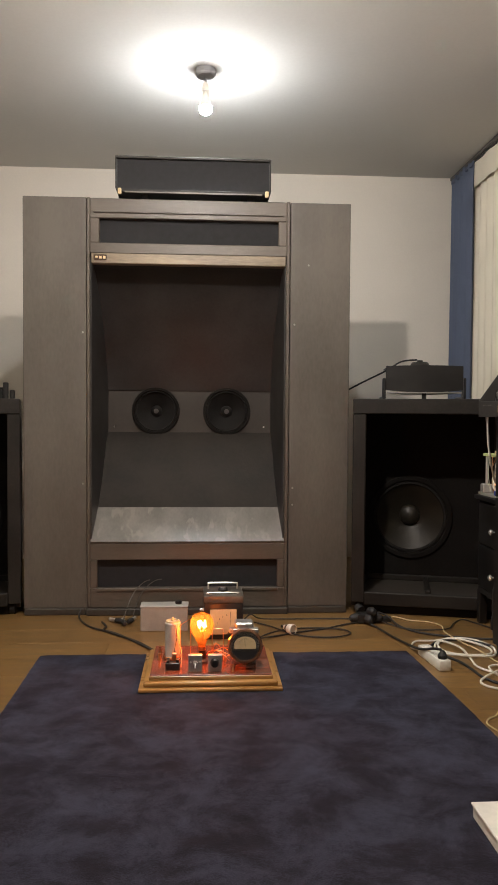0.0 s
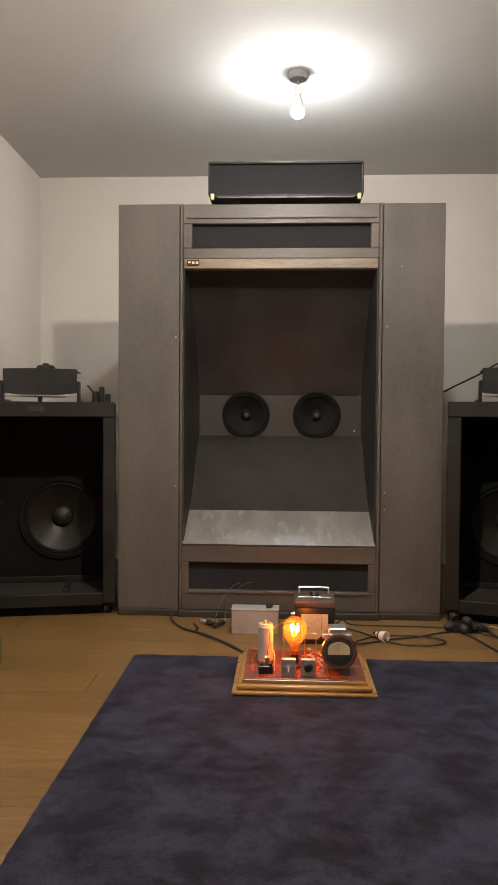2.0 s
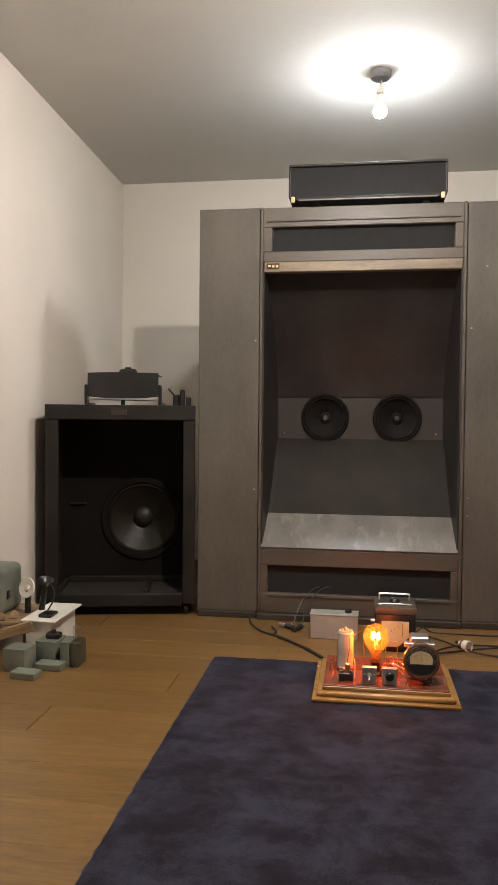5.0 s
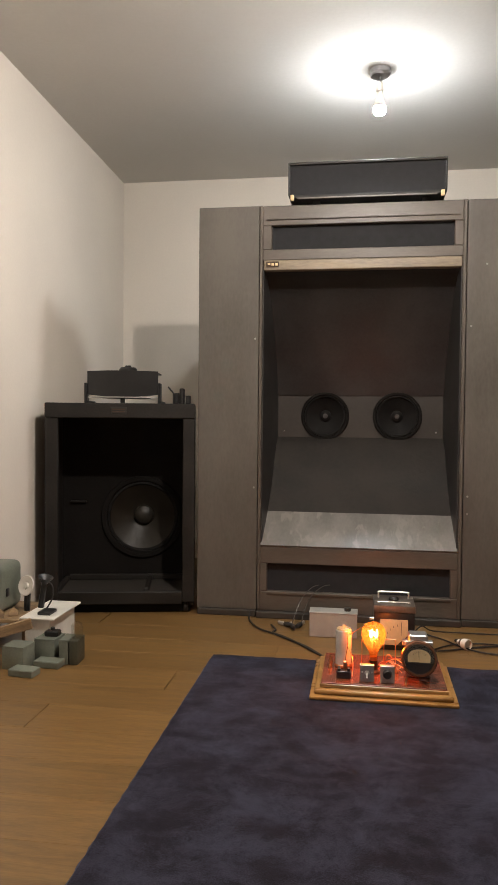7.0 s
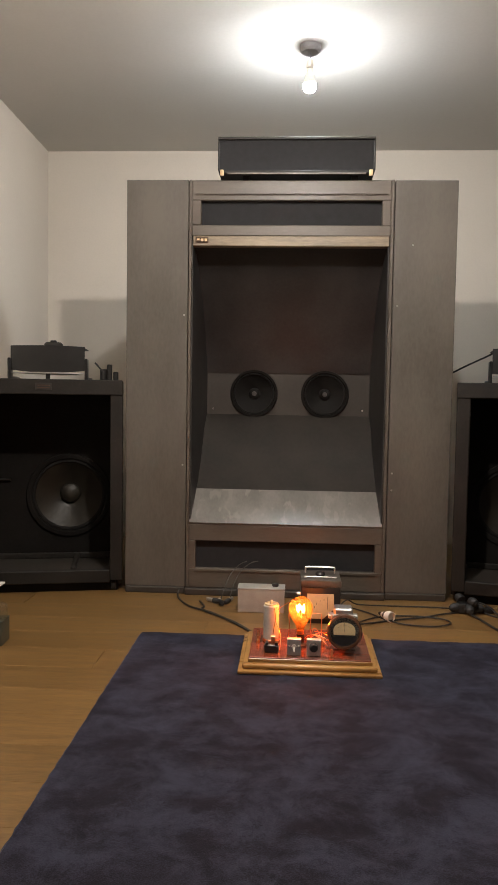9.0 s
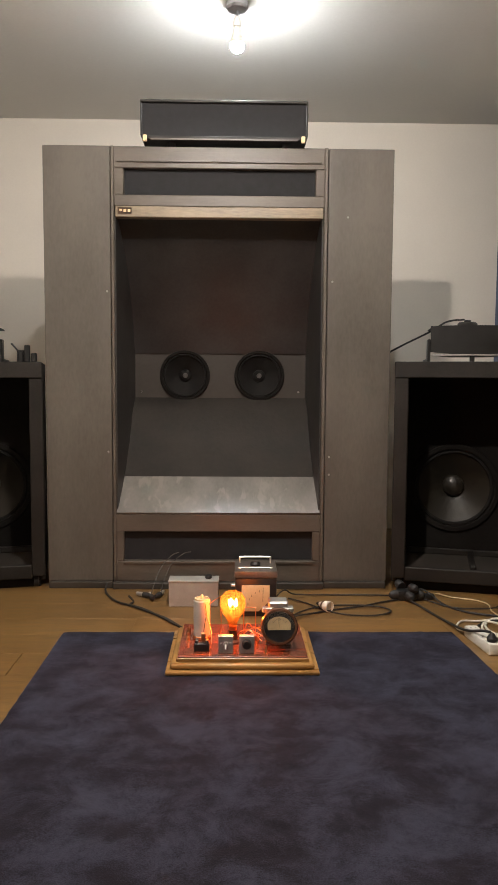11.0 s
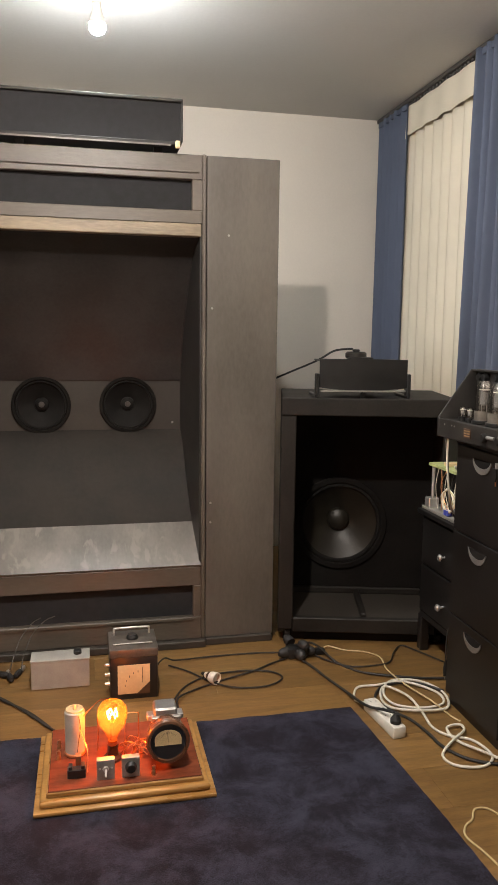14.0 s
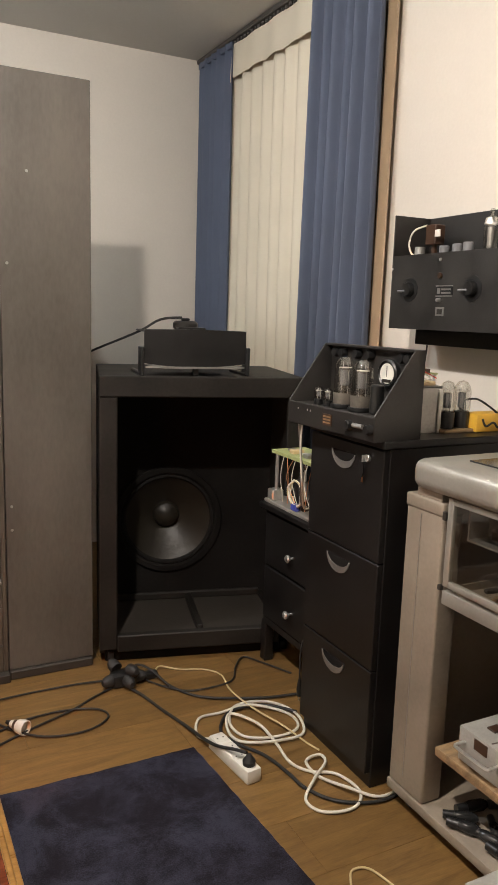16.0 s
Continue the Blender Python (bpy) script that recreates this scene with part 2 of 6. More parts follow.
def bm_tube(points, r, bm=None, sides=8, sub=6, closed=False):
    """A cable along a smooth line through the points."""
    bm = bm or bmesh.new()
    p = [Vector(q) for q in points]
    line = []
    for i in range(len(p) - 1):
        a, b, c, d = p[max(i - 1, 0)], p[i], p[i + 1], p[min(i + 2, len(p) - 1)]
        for k in range(sub):
            t = k / sub
            line.append(0.5 * ((2 * b) + (c - a) * t + (2 * a - 5 * b + 4 * c - d) * t * t + (3 * b - a - 3 * c + d) * t ** 3))
    line.append(p[-1])
    rings, up = [], Vector((0.13, 0.21, 0.97))
    for i, q in enumerate(line):
        d = (line[min(i + 1, len(line) - 1)] - line[max(i - 1, 0)]).normalized()
        s = d.cross(up)
        if s.length < 1e-3:
            s = d.cross(Vector((1, 0, 0)))
        s.normalize()
        w = s.cross(d).normalized()
        rings.append([bm.verts.new(q + r * (math.cos(2 * math.pi * k / sides) * s + math.sin(2 * math.pi * k / sides) * w)) for k in range(sides)])
    for a, b in zip(rings, rings[1:]):
        for k in range(sides):
            bm.faces.new((a[k], a[(k + 1) % sides], b[(k + 1) % sides], b[k]))
    bm.faces.new(rings[0])
    bm.faces.new(rings[-1][::-1])
    bmesh.ops.recalc_face_normals(bm, faces=bm.faces)
    return bm


def bm_prism(outline, depth, m=Matrix(), bev=0.0):
    """An outline in local x, y pushed out along local z."""
    bm = bmesh.new()
    a = [bm.verts.new((x, y, 0)) for x, y in outline]
    b = [bm.verts.new((x, y, depth)) for x, y in outline]
    n = len(a)
    bm.faces.new(a[::-1])
    bm.faces.new(b)
    for i in range(n):
        bm.faces.new((a[i], a[(i + 1) % n], b[(i + 1) % n], b[i]))
    bmesh.ops.recalc_face_normals(bm, faces=bm.faces)
    if bev:
        bmesh.ops.bevel(bm, geom=list(bm.edges), offset=bev, segments=2, affect="EDGES", profile=0.5)
    bmesh.ops.transform(bm, matrix=m, verts=bm.verts)
    return bm


def bm_sheet(profile, rows, thick):
    """A swept sheet: profile gives a list of (left, right) points for each row."""
    bm = bmesh.new()
    grid = [[bm.verts.new(Vector(a).lerp(Vector(b), k / rows)) for k in range(rows + 1)] for a, b in profile]
    for r0, r1 in zip(grid, grid[1:]):
        for k in range(rows):
            bm.faces.new((r0[k], r0[k + 1], r1[k + 1], r1[k]))
    bmesh.ops.recalc_face_normals(bm, faces=bm.faces)
    bmesh.ops.solidify(bm, geom=list(bm.faces), thickness=thick)
    bmesh.ops.recalc_face_normals(bm, faces=bm.faces)
    return bm


def mesh_of(name, bm, material, smooth=True):
    me = bpy.data.meshes.new(name)
    bm.to_mesh(me)
    bm.free()
    me.materials.append(material)
    if smooth:
        for f in me.polygons:
            f.use_smooth = True
        me.set_sharp_from_angle(angle=radians(32))
    return me


def part(name, bm, material, parent=None, label=""):
    ob = new(name, mesh_of(name, bm, material))
    if parent:
        ob.parent = parent
        ob.matrix_parent_inverse = parent.matrix_basis.inverted() if parent.parent is None else Matrix()
    if label:
        tagged(ob, label)
    return ob


def local(name, bm, material, parent, label=""):
    """A part whose mesh is given in its parent's own frame."""
    ob = new(name, mesh_of(name, bm, material))
    ob.parent = parent
    if label:
        tagged(ob, label)
    return ob


def thing(name, m, label, category, group=""):
    ob = new(name)
    ob.matrix_basis = m
    ob.empty_display_size = 0.05
    return tagged(ob, label, category, group)


# ---- the room ----
CEIL, BACK, RIGHT, REAR = 2.53, 5.225, 1.80, -1.6


def left_x(y):
    return -1.579 + (5.22 - y) * 0.0278


def wall(name, pts, thick_dir, z0=0.0, z1=CEIL, material=None):
    (xa, ya), (xb, yb) = pts
    bm = bmesh.new()
    n = Vector((*thick_dir, 0)) * 0.12
    c = [Vector((xa, ya, 0)), Vector((xb, yb, 0)), Vector((xb, yb, 0)) + n, Vector((xa, ya, 0)) + n]
    lo = [bm.verts.new((v.x, v.y, z0)) for v in c]
    hi = [bm.verts.new((v.x, v.y, z1)) for v in c]
    bm.faces.new(lo)
    bm.faces.new(hi)
    for i in range(4):
        bm.faces.new((lo[i], lo[(i + 1) % 4], hi[(i + 1) % 4], hi[i]))
    bmesh.ops.recalc_face_normals(bm, faces=bm.faces)
    return tagged(part(name, bm, material or M["wall"]), "plain warm white painted plaster wall", "wall", kind="structure")


wall("wall_north", [(left_x(BACK), BACK), (RIGHT, BACK)], (0, 1))
wall("wall_west", [(left_x(REAR), REAR), (left_x(BACK + 0.12), BACK + 0.12)], (-1, 0))
wall("wall_east", [(RIGHT, REAR), (RIGHT, BACK + 0.12)], (1, 0))
wall("wall_south", [(left_x(REAR), REAR), (RIGHT, REAR)], (0, -1))
tagged(part("ceiling", bm_box(left_x(REAR) - 0.3, RIGHT + 0.12, REAR - 0.12, BACK + 0.12, CEIL, CEIL + 0.12), M["ceil"]),
       "smooth off-white painted ceiling", "ceiling", kind="structure")
floor = tagged(part("floor", bm_box(left_x(REAR) - 0.3, RIGHT + 0.12, REAR - 0.12, BACK + 0.12, -0.12, -0.008), M["gap"]),
               "warm brown oak laminate plank floor", "floor", kind="structure")


def rug():
    ob = None
    bm = bmesh.new()
    nx, ny = 150, 240
    y0, y1 = 0.15, 3.20
    rnd = random.Random(3)
    grid = []
    for j in range(ny + 1):
        row = []
        v = j / ny
        y = y0 + (y1 - y0) * v
        xl, xr = -0.54, 1.020 - 0.038 * (y - 0.9) - 0.030 * max(0, y - 2.6)
        for i in range(nx + 1):
            u = i / nx
            edge = min(u, 1 - u) * nx, min(v, 1 - v) * ny
            h = 0.013 * (0.0 if min(edge) < 0.5 else 1.0) + 0.001
            x = xl + (xr - xl) * u
            if 0.5 < min(edge):
                h += 0.0022 * noise.noise((x * 14, y * 22, 1.7)) + rnd.uniform(-0.0008, 0.0008)
            else:
                x += 0.004 * noise.noise((x * 30, y * 30, 5)) if edge[0] < 0.5 else 0
            row.append(bm.verts.new((x, y + (0.004 * noise.noise((x * 30, 3, 7)) if edge[1] < 0.5 else 0), h)))
        grid.append(row)
    for a, b in zip(grid, grid[1:]):
        for i in range(nx):
            bm.faces.new((a[i], a[i + 1], b[i + 1], b[i]))
    return tagged(part("rug", bm, M["rug"]), "dark navy blue plush rug with brushed pile patches", "rug")


rug()


# ---- ceiling lamps ----
def ceiling_lamp(m, lampmat, label, up):
    """A bare bulb on a short cord; up shortens the cord."""
    lamp = thing("ceiling_lamp", m, label, "ceiling lamp", "bare bulb ceiling lamps")
    lift = Matrix.Translation((0, 0, up))
    local("ceiling_rose", bm_lathe([(0, 0), (0.047, 0), (0.047, -0.022), (0.040, -0.032), (0, -0.034)], steps=32), M["rose"], lamp, "grey round ceiling rose")
    local("cord", bm_tube([(0, 0, -0.03), (0.003, 0, -0.05 + up * 0.4), (0.001, 0.002, -0.082 + up)], 0.0035), M["rose"], lamp)
    local("socket", bm_lathe([(0, -0.075), (0.012, -0.077), (0.017, -0.09), (0.019, -0.115), (0.015, -0.118), (0, -0.118)], lift), M["white"], lamp)
    local("bulb_housing", bm_lathe([(0.013, -0.118), (0.015, -0.130), (0.019, -0.150), (0.0250, -0.168), (0.0296, -0.186)], lift, 28, close=False), M["white"], lamp, "white plastic bulb housing")
    local("bulb", bm_lathe([(0.0285, -0.186), (0.0290, -0.191), (0.0286, -0.197), (0.0275, -0.206), (0.0220, -0.2135), (0.012, -0.2185), (0, -0.220)], lift, 28), lampmat, lamp, "glowing white bulb dome")
    return lamp


ceiling_lamp(pose(0.098, 3.78, CEIL), M["lamp"], "bare glowing bulb hanging from a small grey ceiling rose", 0.016)
ceiling_lamp(pose(0.07, 2.35, CEIL), M["lampb"], "bare glowing bulb hanging from a ceiling rose", 0.045)


# ---- the tall horn loudspeaker ----
def woofer(parent, m, r, cap, conemat, rim=None, tip=None):
    """A loudspeaker driver whose cone opens along local z."""
    def mk(name, prof, material, label="", par=None):
        return local(name, bm_lathe(prof, m, 48, close=False), material, par or parent, label)
    drv = mk("driver_frame", [(r * 0.93, -0.012), (r * 0.93, 0.004), (r * 0.97, 0.010), (r * 1.06, 0.010), (r * 1.08, 0.004), (r * 1.08, -0.012)], rim or M["black"])
    mk("surround", [(r * 0.84, -0.006), (r * 0.87, 0.004), (r * 0.91, 0.004), (r * 0.94, -0.004)], M["driver"], par=drv)
    mk("cone", [(r * 0.26, -r * 0.46), (r * 0.45, -r * 0.34), (r * 0.66, -r * 0.17), (r * 0.85, -0.005)], conemat, "paper cone", drv)
    mk("dust_cap", [(r * 0.27, -r * 0.46), (r * 0.24, -r * 0.36), (r * 0.16, -r * 0.29), (r * 0.07, -r * 0.265), (0, -r * 0.26)], cap, par=drv)
    if tip:
        mk("cap_tip", [(r * 0.11, -r * 0.272), (r * 0.09, -r * 0.245), (0, -r * 0.235)], tip, "pale round tip", drv)
    return drv


def bm_holed(x0, x1, z0, z1, cx, cz, r, y, thick):
    """An upright board with one round hole, front at y."""
    bm = bmesh.new()
    angs = sorted([2 * math.pi * k / 48 for k in range(48)] + [math.atan2(b - cz, a - cx) % (2 * math.pi) for a in (x0, x1) for b in (z0, z1)])
    rings = []
    for a in angs:
        c, s = math.cos(a), math.sin(a)
        t = min((x1 - cx) / c if c > 1e-9 else (x0 - cx) / c if c < -1e-9 else 9e9, (z1 - cz) / s if s > 1e-9 else (z0 - cz) / s if s < -1e-9 else 9e9)
        rings.append([bm.verts.new((cx + q * c, yy, cz + q * s)) for q, yy in ((r, y), (t, y), (t, y + thick), (r, y + thick))])
    for a, b in zip(rings, rings[1:] + rings[:1]):
        for k in range(4):
            bm.faces.new((a[k], b[k], b[(k + 1) % 4], a[(k + 1) % 4]))
    bmesh.ops.remove_doubles(bm, verts=bm.verts, dist=1e-6)
    bmesh.ops.recalc_face_normals(bm, faces=bm.faces)
    return bm


def theatre_horn():
    F = 3.84
    ob = thing("horn_loudspeaker", pose(0.02, F, 0), "tall dark brown theatre horn loudspeaker cabinet with side wing panels", "loudspeaker")

    def p(name, box, material, label="", bev=0.003):
        return part(name, bm_box(*box, bev), material, ob, label)
    p("wing_panel", (-0.745, -0.4535, F, F + 0.03, 0.03, 1.955), M["cab"], "flat dark painted side panel", 0.002)
    p("wing_panel", (0.5035, 0.79, F, F + 0.03, 0.03, 1.953), M["cab"], "flat dark painted side panel", 0.002)
    p("wing_plinth", (-0.740, -0.4535, F - 0.018, F + 0.09, 0.0, 0.03), M["hornboard"])
    p("wing_plinth", (0.5035, 0.785, F - 0.018, F + 0.09, 0.0, 0.03), M["hornboard"])
    f0, f1 = F - 0.006, F + 0.04
    p("stile", (-0.45, -0.436, f0, f1, 0.03, 1.955), M["rail"])
    p("stile", (0.484, 0.50, f0, f1, 0.03, 1.955), M["rail"])
    p("top_rail", (-0.436, 0.484, f0, f1, 1.861, 1.952), M["rail"])
    p("top_trim", (-0.42, 0.47, f0 - 0.008, f0, 1.884, 1.891), M["rail"], bev=0.002)
    p("slot_end", (-0.436, -0.393, f0, f1, 1.747, 1.861), M["rail"])
    p("slot_end", (0.445, 0.484, f0, f1, 1.747, 1.861), M["rail"])
    p("middle_rail", (-0.436, 0.484, f0, f1, 1.698, 1.747), M["rail"])
    p("worn_strip", (-0.430, 0.480, f0 - 0.004, f1, 1.650, 1.697), M["strip"], "worn light brown wooden strip")
    p("slot_cloth", (-0.40, 0.45, F + 0.022, F + 0.03, 1.74, 1.868), M["cloth"], "dark grille cloth")
    p("bottom_rail", (-0.436, 0.484, f0, f1, 0.258, 0.337), M["rail"])
    p("slot_end", (-0.436, -0.403, f0, f1, 0.124, 0.258), M["rail"])
    p("slot_end", (0.451, 0.484, f0, f1, 0.124, 0.258), M["rail"])
    p("foot_rail", (-0.436, 0.484, f0, f1, 0.03, 0.124), M["rail"])
    p("foot_trim", (-0.405, 0.455, f0 - 0.006, f0, 0.110, 0.124), M["rail"], bev=0.002)
    p("plinth", (-0.45, 0.50, F - 0.036, F + 0.10, 0.0, 0.03), M["hornboard"])
    p("slot_cloth", (-0.41, 0.46, F + 0.022, F + 0.03, 0.118, 0.262), M["cloth"], "dark grille cloth")
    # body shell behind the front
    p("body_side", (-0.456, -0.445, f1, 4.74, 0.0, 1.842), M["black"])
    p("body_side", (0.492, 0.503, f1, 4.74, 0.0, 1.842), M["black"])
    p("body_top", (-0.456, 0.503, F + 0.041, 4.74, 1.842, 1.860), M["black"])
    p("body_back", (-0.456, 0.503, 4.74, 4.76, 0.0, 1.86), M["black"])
    # horn
    c = 0.0235
    prof = []
    for y, z, w in ((F - 0.004, 0.3375, 0.4585), (F + 0.03, 0.3675, 0.456), (F + 0.07, 0.4035, 0.453), (F + 0.11, 0.4395, 0.449), (F + 0.155, 0.482, 0.444), (F + 0.20, 0.532, 0.441), (F + 0.28, 0.645, 0.436), (F + 0.36, 0.79, 0.432), (F + 0.42, 0.846, 0.430)):
        prof.append(((c - w, y, z), (c + w, y, z)))
    # one sheet split at the shadow edge: lamplight and shade painted as two colours
    part("horn_lip", bm_sheet(prof[:5], 10, 0.012), M["lip"], ob, "worn grey metal horn lip, lamplight painted into its grey")
    part("horn_floor", bm_sheet(prof[4:], 10, 0.012), M["hornlip"], ob, "curved horn floor painted dark for the shade behind the lip")
    prof = [((c - w, y, z), (c + w, y, z)) for y, z, w in ((F + 0.42, 1.077, 0.430), (F + 0.40, 1.16, 0.431), (F + 0.36, 1.27, 0.433), (F + 0.29, 1.40, 0.437), (F + 0.20, 1.53, 0.443), (F + 0.10, 1.63, 0.448), (F + 0.042, 1.66, 0.45))]
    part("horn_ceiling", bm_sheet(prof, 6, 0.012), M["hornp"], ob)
    for s in (-1, 1):
        prof = [((c + s * 0.459, F + 0.002, 0.33), (c + s * 0.459, F + 0.002, 1.67)), ((c + s * 0.431, F + 0.43, 0.6), (c + s * 0.431, F + 0.43, 1.5))]
        prof[1] = ((c + s * 0.431, F + 0.43, 0.33), (c + s * 0.431, F + 0.43, 1.67))
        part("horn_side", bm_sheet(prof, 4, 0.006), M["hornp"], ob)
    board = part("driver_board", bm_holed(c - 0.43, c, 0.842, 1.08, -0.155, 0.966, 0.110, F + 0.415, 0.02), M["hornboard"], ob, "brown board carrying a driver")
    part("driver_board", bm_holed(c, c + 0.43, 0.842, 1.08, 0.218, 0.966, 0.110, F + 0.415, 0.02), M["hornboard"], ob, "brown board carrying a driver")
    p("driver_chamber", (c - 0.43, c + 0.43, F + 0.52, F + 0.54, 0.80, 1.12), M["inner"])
    for x in (-0.155, 0.218):
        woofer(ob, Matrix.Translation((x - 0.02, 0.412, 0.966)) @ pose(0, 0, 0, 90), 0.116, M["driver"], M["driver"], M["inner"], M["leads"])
    for x in (-0.37, 0.415):
        part("board_screw", bm_lathe([(0, 0.004), (0.004, 0.003), (0.005, 0)], Matrix.Translation((x, F + 0.415, 0.885)) @ pose(0, 0, 0, 90), 10), M["steel"], board)
    # badge with three small letters that cannot be read
    badge = p("badge", (-0.418, -0.358, f0 - 0.007, f0 - 0.004, 1.664, 1.690), M["brown"], "small maker's badge with three orange marks")
    for k in range(3):
        x = -0.411 + k * 0.018
        part("badge_mark", bm_box(x, x + 0.012, f0 - 0.009, f0 - 0.007, 1.671 + (0.004 if k == 0 else 0), 1.683), M["dial"], badge)
    for x, z in ((0.522, 0.60), (0.522, 0.52), (0.525, 1.38), (0.59, 1.66), (-0.47, 0.62), (-0.47, 1.33)):
        part("panel_screw", bm_lathe([(0, 0.002), (0.004, 0.0015), (0.005, 0)], Matrix.Translation((x, F, z)) @ pose(0, 0, 0, 90), 10), M["alu"], ob)
    return ob


theatre_horn()


def top_horn():
    """The wide multi-cell horn box on top of the tall cabinet."""
    ob = thing("top_horn", pose(0.045, 3.86, 1.952), "wide dark horn box standing on the tall loudspeaker", "horn")
    y0 = 3.787
    part("shell_top", bm_box(-0.314, 0.404, y0, 3.925, 2.122, 2.134, 0.002), M["black"], ob)
    part("shell_bottom", bm_box(-0.309, 0.399, y0 + 0.004, 3.925, 1.972, 1.984, 0.002), M["black"], ob)
    for x in (-0.314, 0.396):
        part("shell_side", bm_box(x, x + 0.008, y0, 3.925, 1.984, 2.122, 0.002), M["black"], ob)
    part("horn_front", bm_box(-0.306, 0.396, y0 + 0.012, y0 + 0.02, 1.984, 2.122), M["cloth"], ob, "dark front cloth")
    part("shell_back", bm_box(-0.306, 0.396, 3.915, 3.923, 1.984, 2.122), M["black"], ob)
    part("front_strip", bm_box(-0.27, 0.36, y0 - 0.003, y0 + 0.004, 1.966, 1.972), M["rail"], ob, "thin brown strip")
    for x in (-0.302, 0.376):
        part("corner_block", bm_box(x, x + 0.016, y0 - 0.010, y0 + 0.006, 1.958, 1.984, 0.002), M["dial"], ob, "small pale wooden corner block")
    for x in (-0.2, 0.3):
        part("runner", bm_box(x, x + 0.03, 3.838, 3.878, 1.952, 1.972), M["black"], ob)
    return ob


top_horn()


# ---- the two side loudspeakers ----
def bass_cabinet(m, label, wx, badge, H, D, bd):
    """Built in its own frame: front face at y = 0 looking to -y, x from 0 to 0.72."""
    ob = thing("bass_loudspeaker", m, label, "loudspeaker", "side loudspeakers")
    W, wz = 0.715, 0.425

    def p(name, box, material, lab="", bev=0.004):
        return local(name, bm_box(*box, bev), material, ob, lab)
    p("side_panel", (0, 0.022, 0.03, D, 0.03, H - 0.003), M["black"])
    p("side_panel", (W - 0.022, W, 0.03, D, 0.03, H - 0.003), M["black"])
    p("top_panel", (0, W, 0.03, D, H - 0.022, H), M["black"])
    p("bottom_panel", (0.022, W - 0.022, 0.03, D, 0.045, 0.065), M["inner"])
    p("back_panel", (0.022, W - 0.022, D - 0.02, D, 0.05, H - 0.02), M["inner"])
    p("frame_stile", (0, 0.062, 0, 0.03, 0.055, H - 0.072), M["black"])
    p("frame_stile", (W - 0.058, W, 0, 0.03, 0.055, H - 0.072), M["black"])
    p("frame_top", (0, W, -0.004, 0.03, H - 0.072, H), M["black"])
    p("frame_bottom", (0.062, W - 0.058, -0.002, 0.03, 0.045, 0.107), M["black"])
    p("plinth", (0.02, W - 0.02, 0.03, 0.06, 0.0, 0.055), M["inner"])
    p("inner_ledge", (0.030, W - 0.030, 0.03, bd + 0.03, 0.083, 0.095), M["hornboard"], "dark brown shelf board")
    p("inner_rail", (0.062, W - 0.058, bd - 0.020, bd - 0.001, 0.095, 0.124), M["black"])
    for x in (0.040, W - 0.064):
        p("inner_rail", (x, x + 0.024, 0.03, bd - 0.020, 0.095, 0.118), M["black"])
    p("ledge_batten", (wx + (0.03 if badge else 0.07), wx + (0.055 if badge else 0.095), 0.03, bd - 0.020, 0.095, 0.120), M["black"])
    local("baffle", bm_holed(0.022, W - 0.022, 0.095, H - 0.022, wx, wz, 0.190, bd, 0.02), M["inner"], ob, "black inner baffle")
    if badge:
        p("brace", (0.062, 0.15, bd - 0.016, bd - 0.001, 0.50, 0.512), M["black"])
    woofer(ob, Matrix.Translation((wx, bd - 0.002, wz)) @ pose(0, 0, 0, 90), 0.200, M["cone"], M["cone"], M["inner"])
    if badge:
        b = p("name_plate", (W * 0.5 - 0.045, W * 0.5 + 0.03, -0.007, -0.004, H - 0.05, H - 0.018), M["blackmetal"], "dark name plate", 0.001)
        for k in range(2):
            local("plate_line", bm_box(W * 0.5 - 0.038, W * 0.5 + 0.022, -0.0085, -0.007, H - 0.043 + k * 0.011, H - 0.038 + k * 0.011), M["brown"], b)
    for x in (0.04, W - 0.04):
        local("caster", bm_lathe([(0, -0.012), (0.024, -0.010), (0.025, 0.010), (0, 0.012)], Matrix.Translation((x, 0.04, 0.0255)) @ pose(0, 0, 0, 0, 90)), M["plastic"], ob)
    return ob


bass_cabinet(pose(-1.456, 3.675, 0, 0, 0, 12.5), "black floor-standing bass loudspeaker with an open front frame", 0.440, True, 1.018, 0.47, 0.35)
bass_cabinet(pose(0.806, 3.81, 0, 0, 0, -14.5), "black floor-standing bass loudspeaker with an open front frame", 0.279, False, 1.030, 0.56, 0.37)


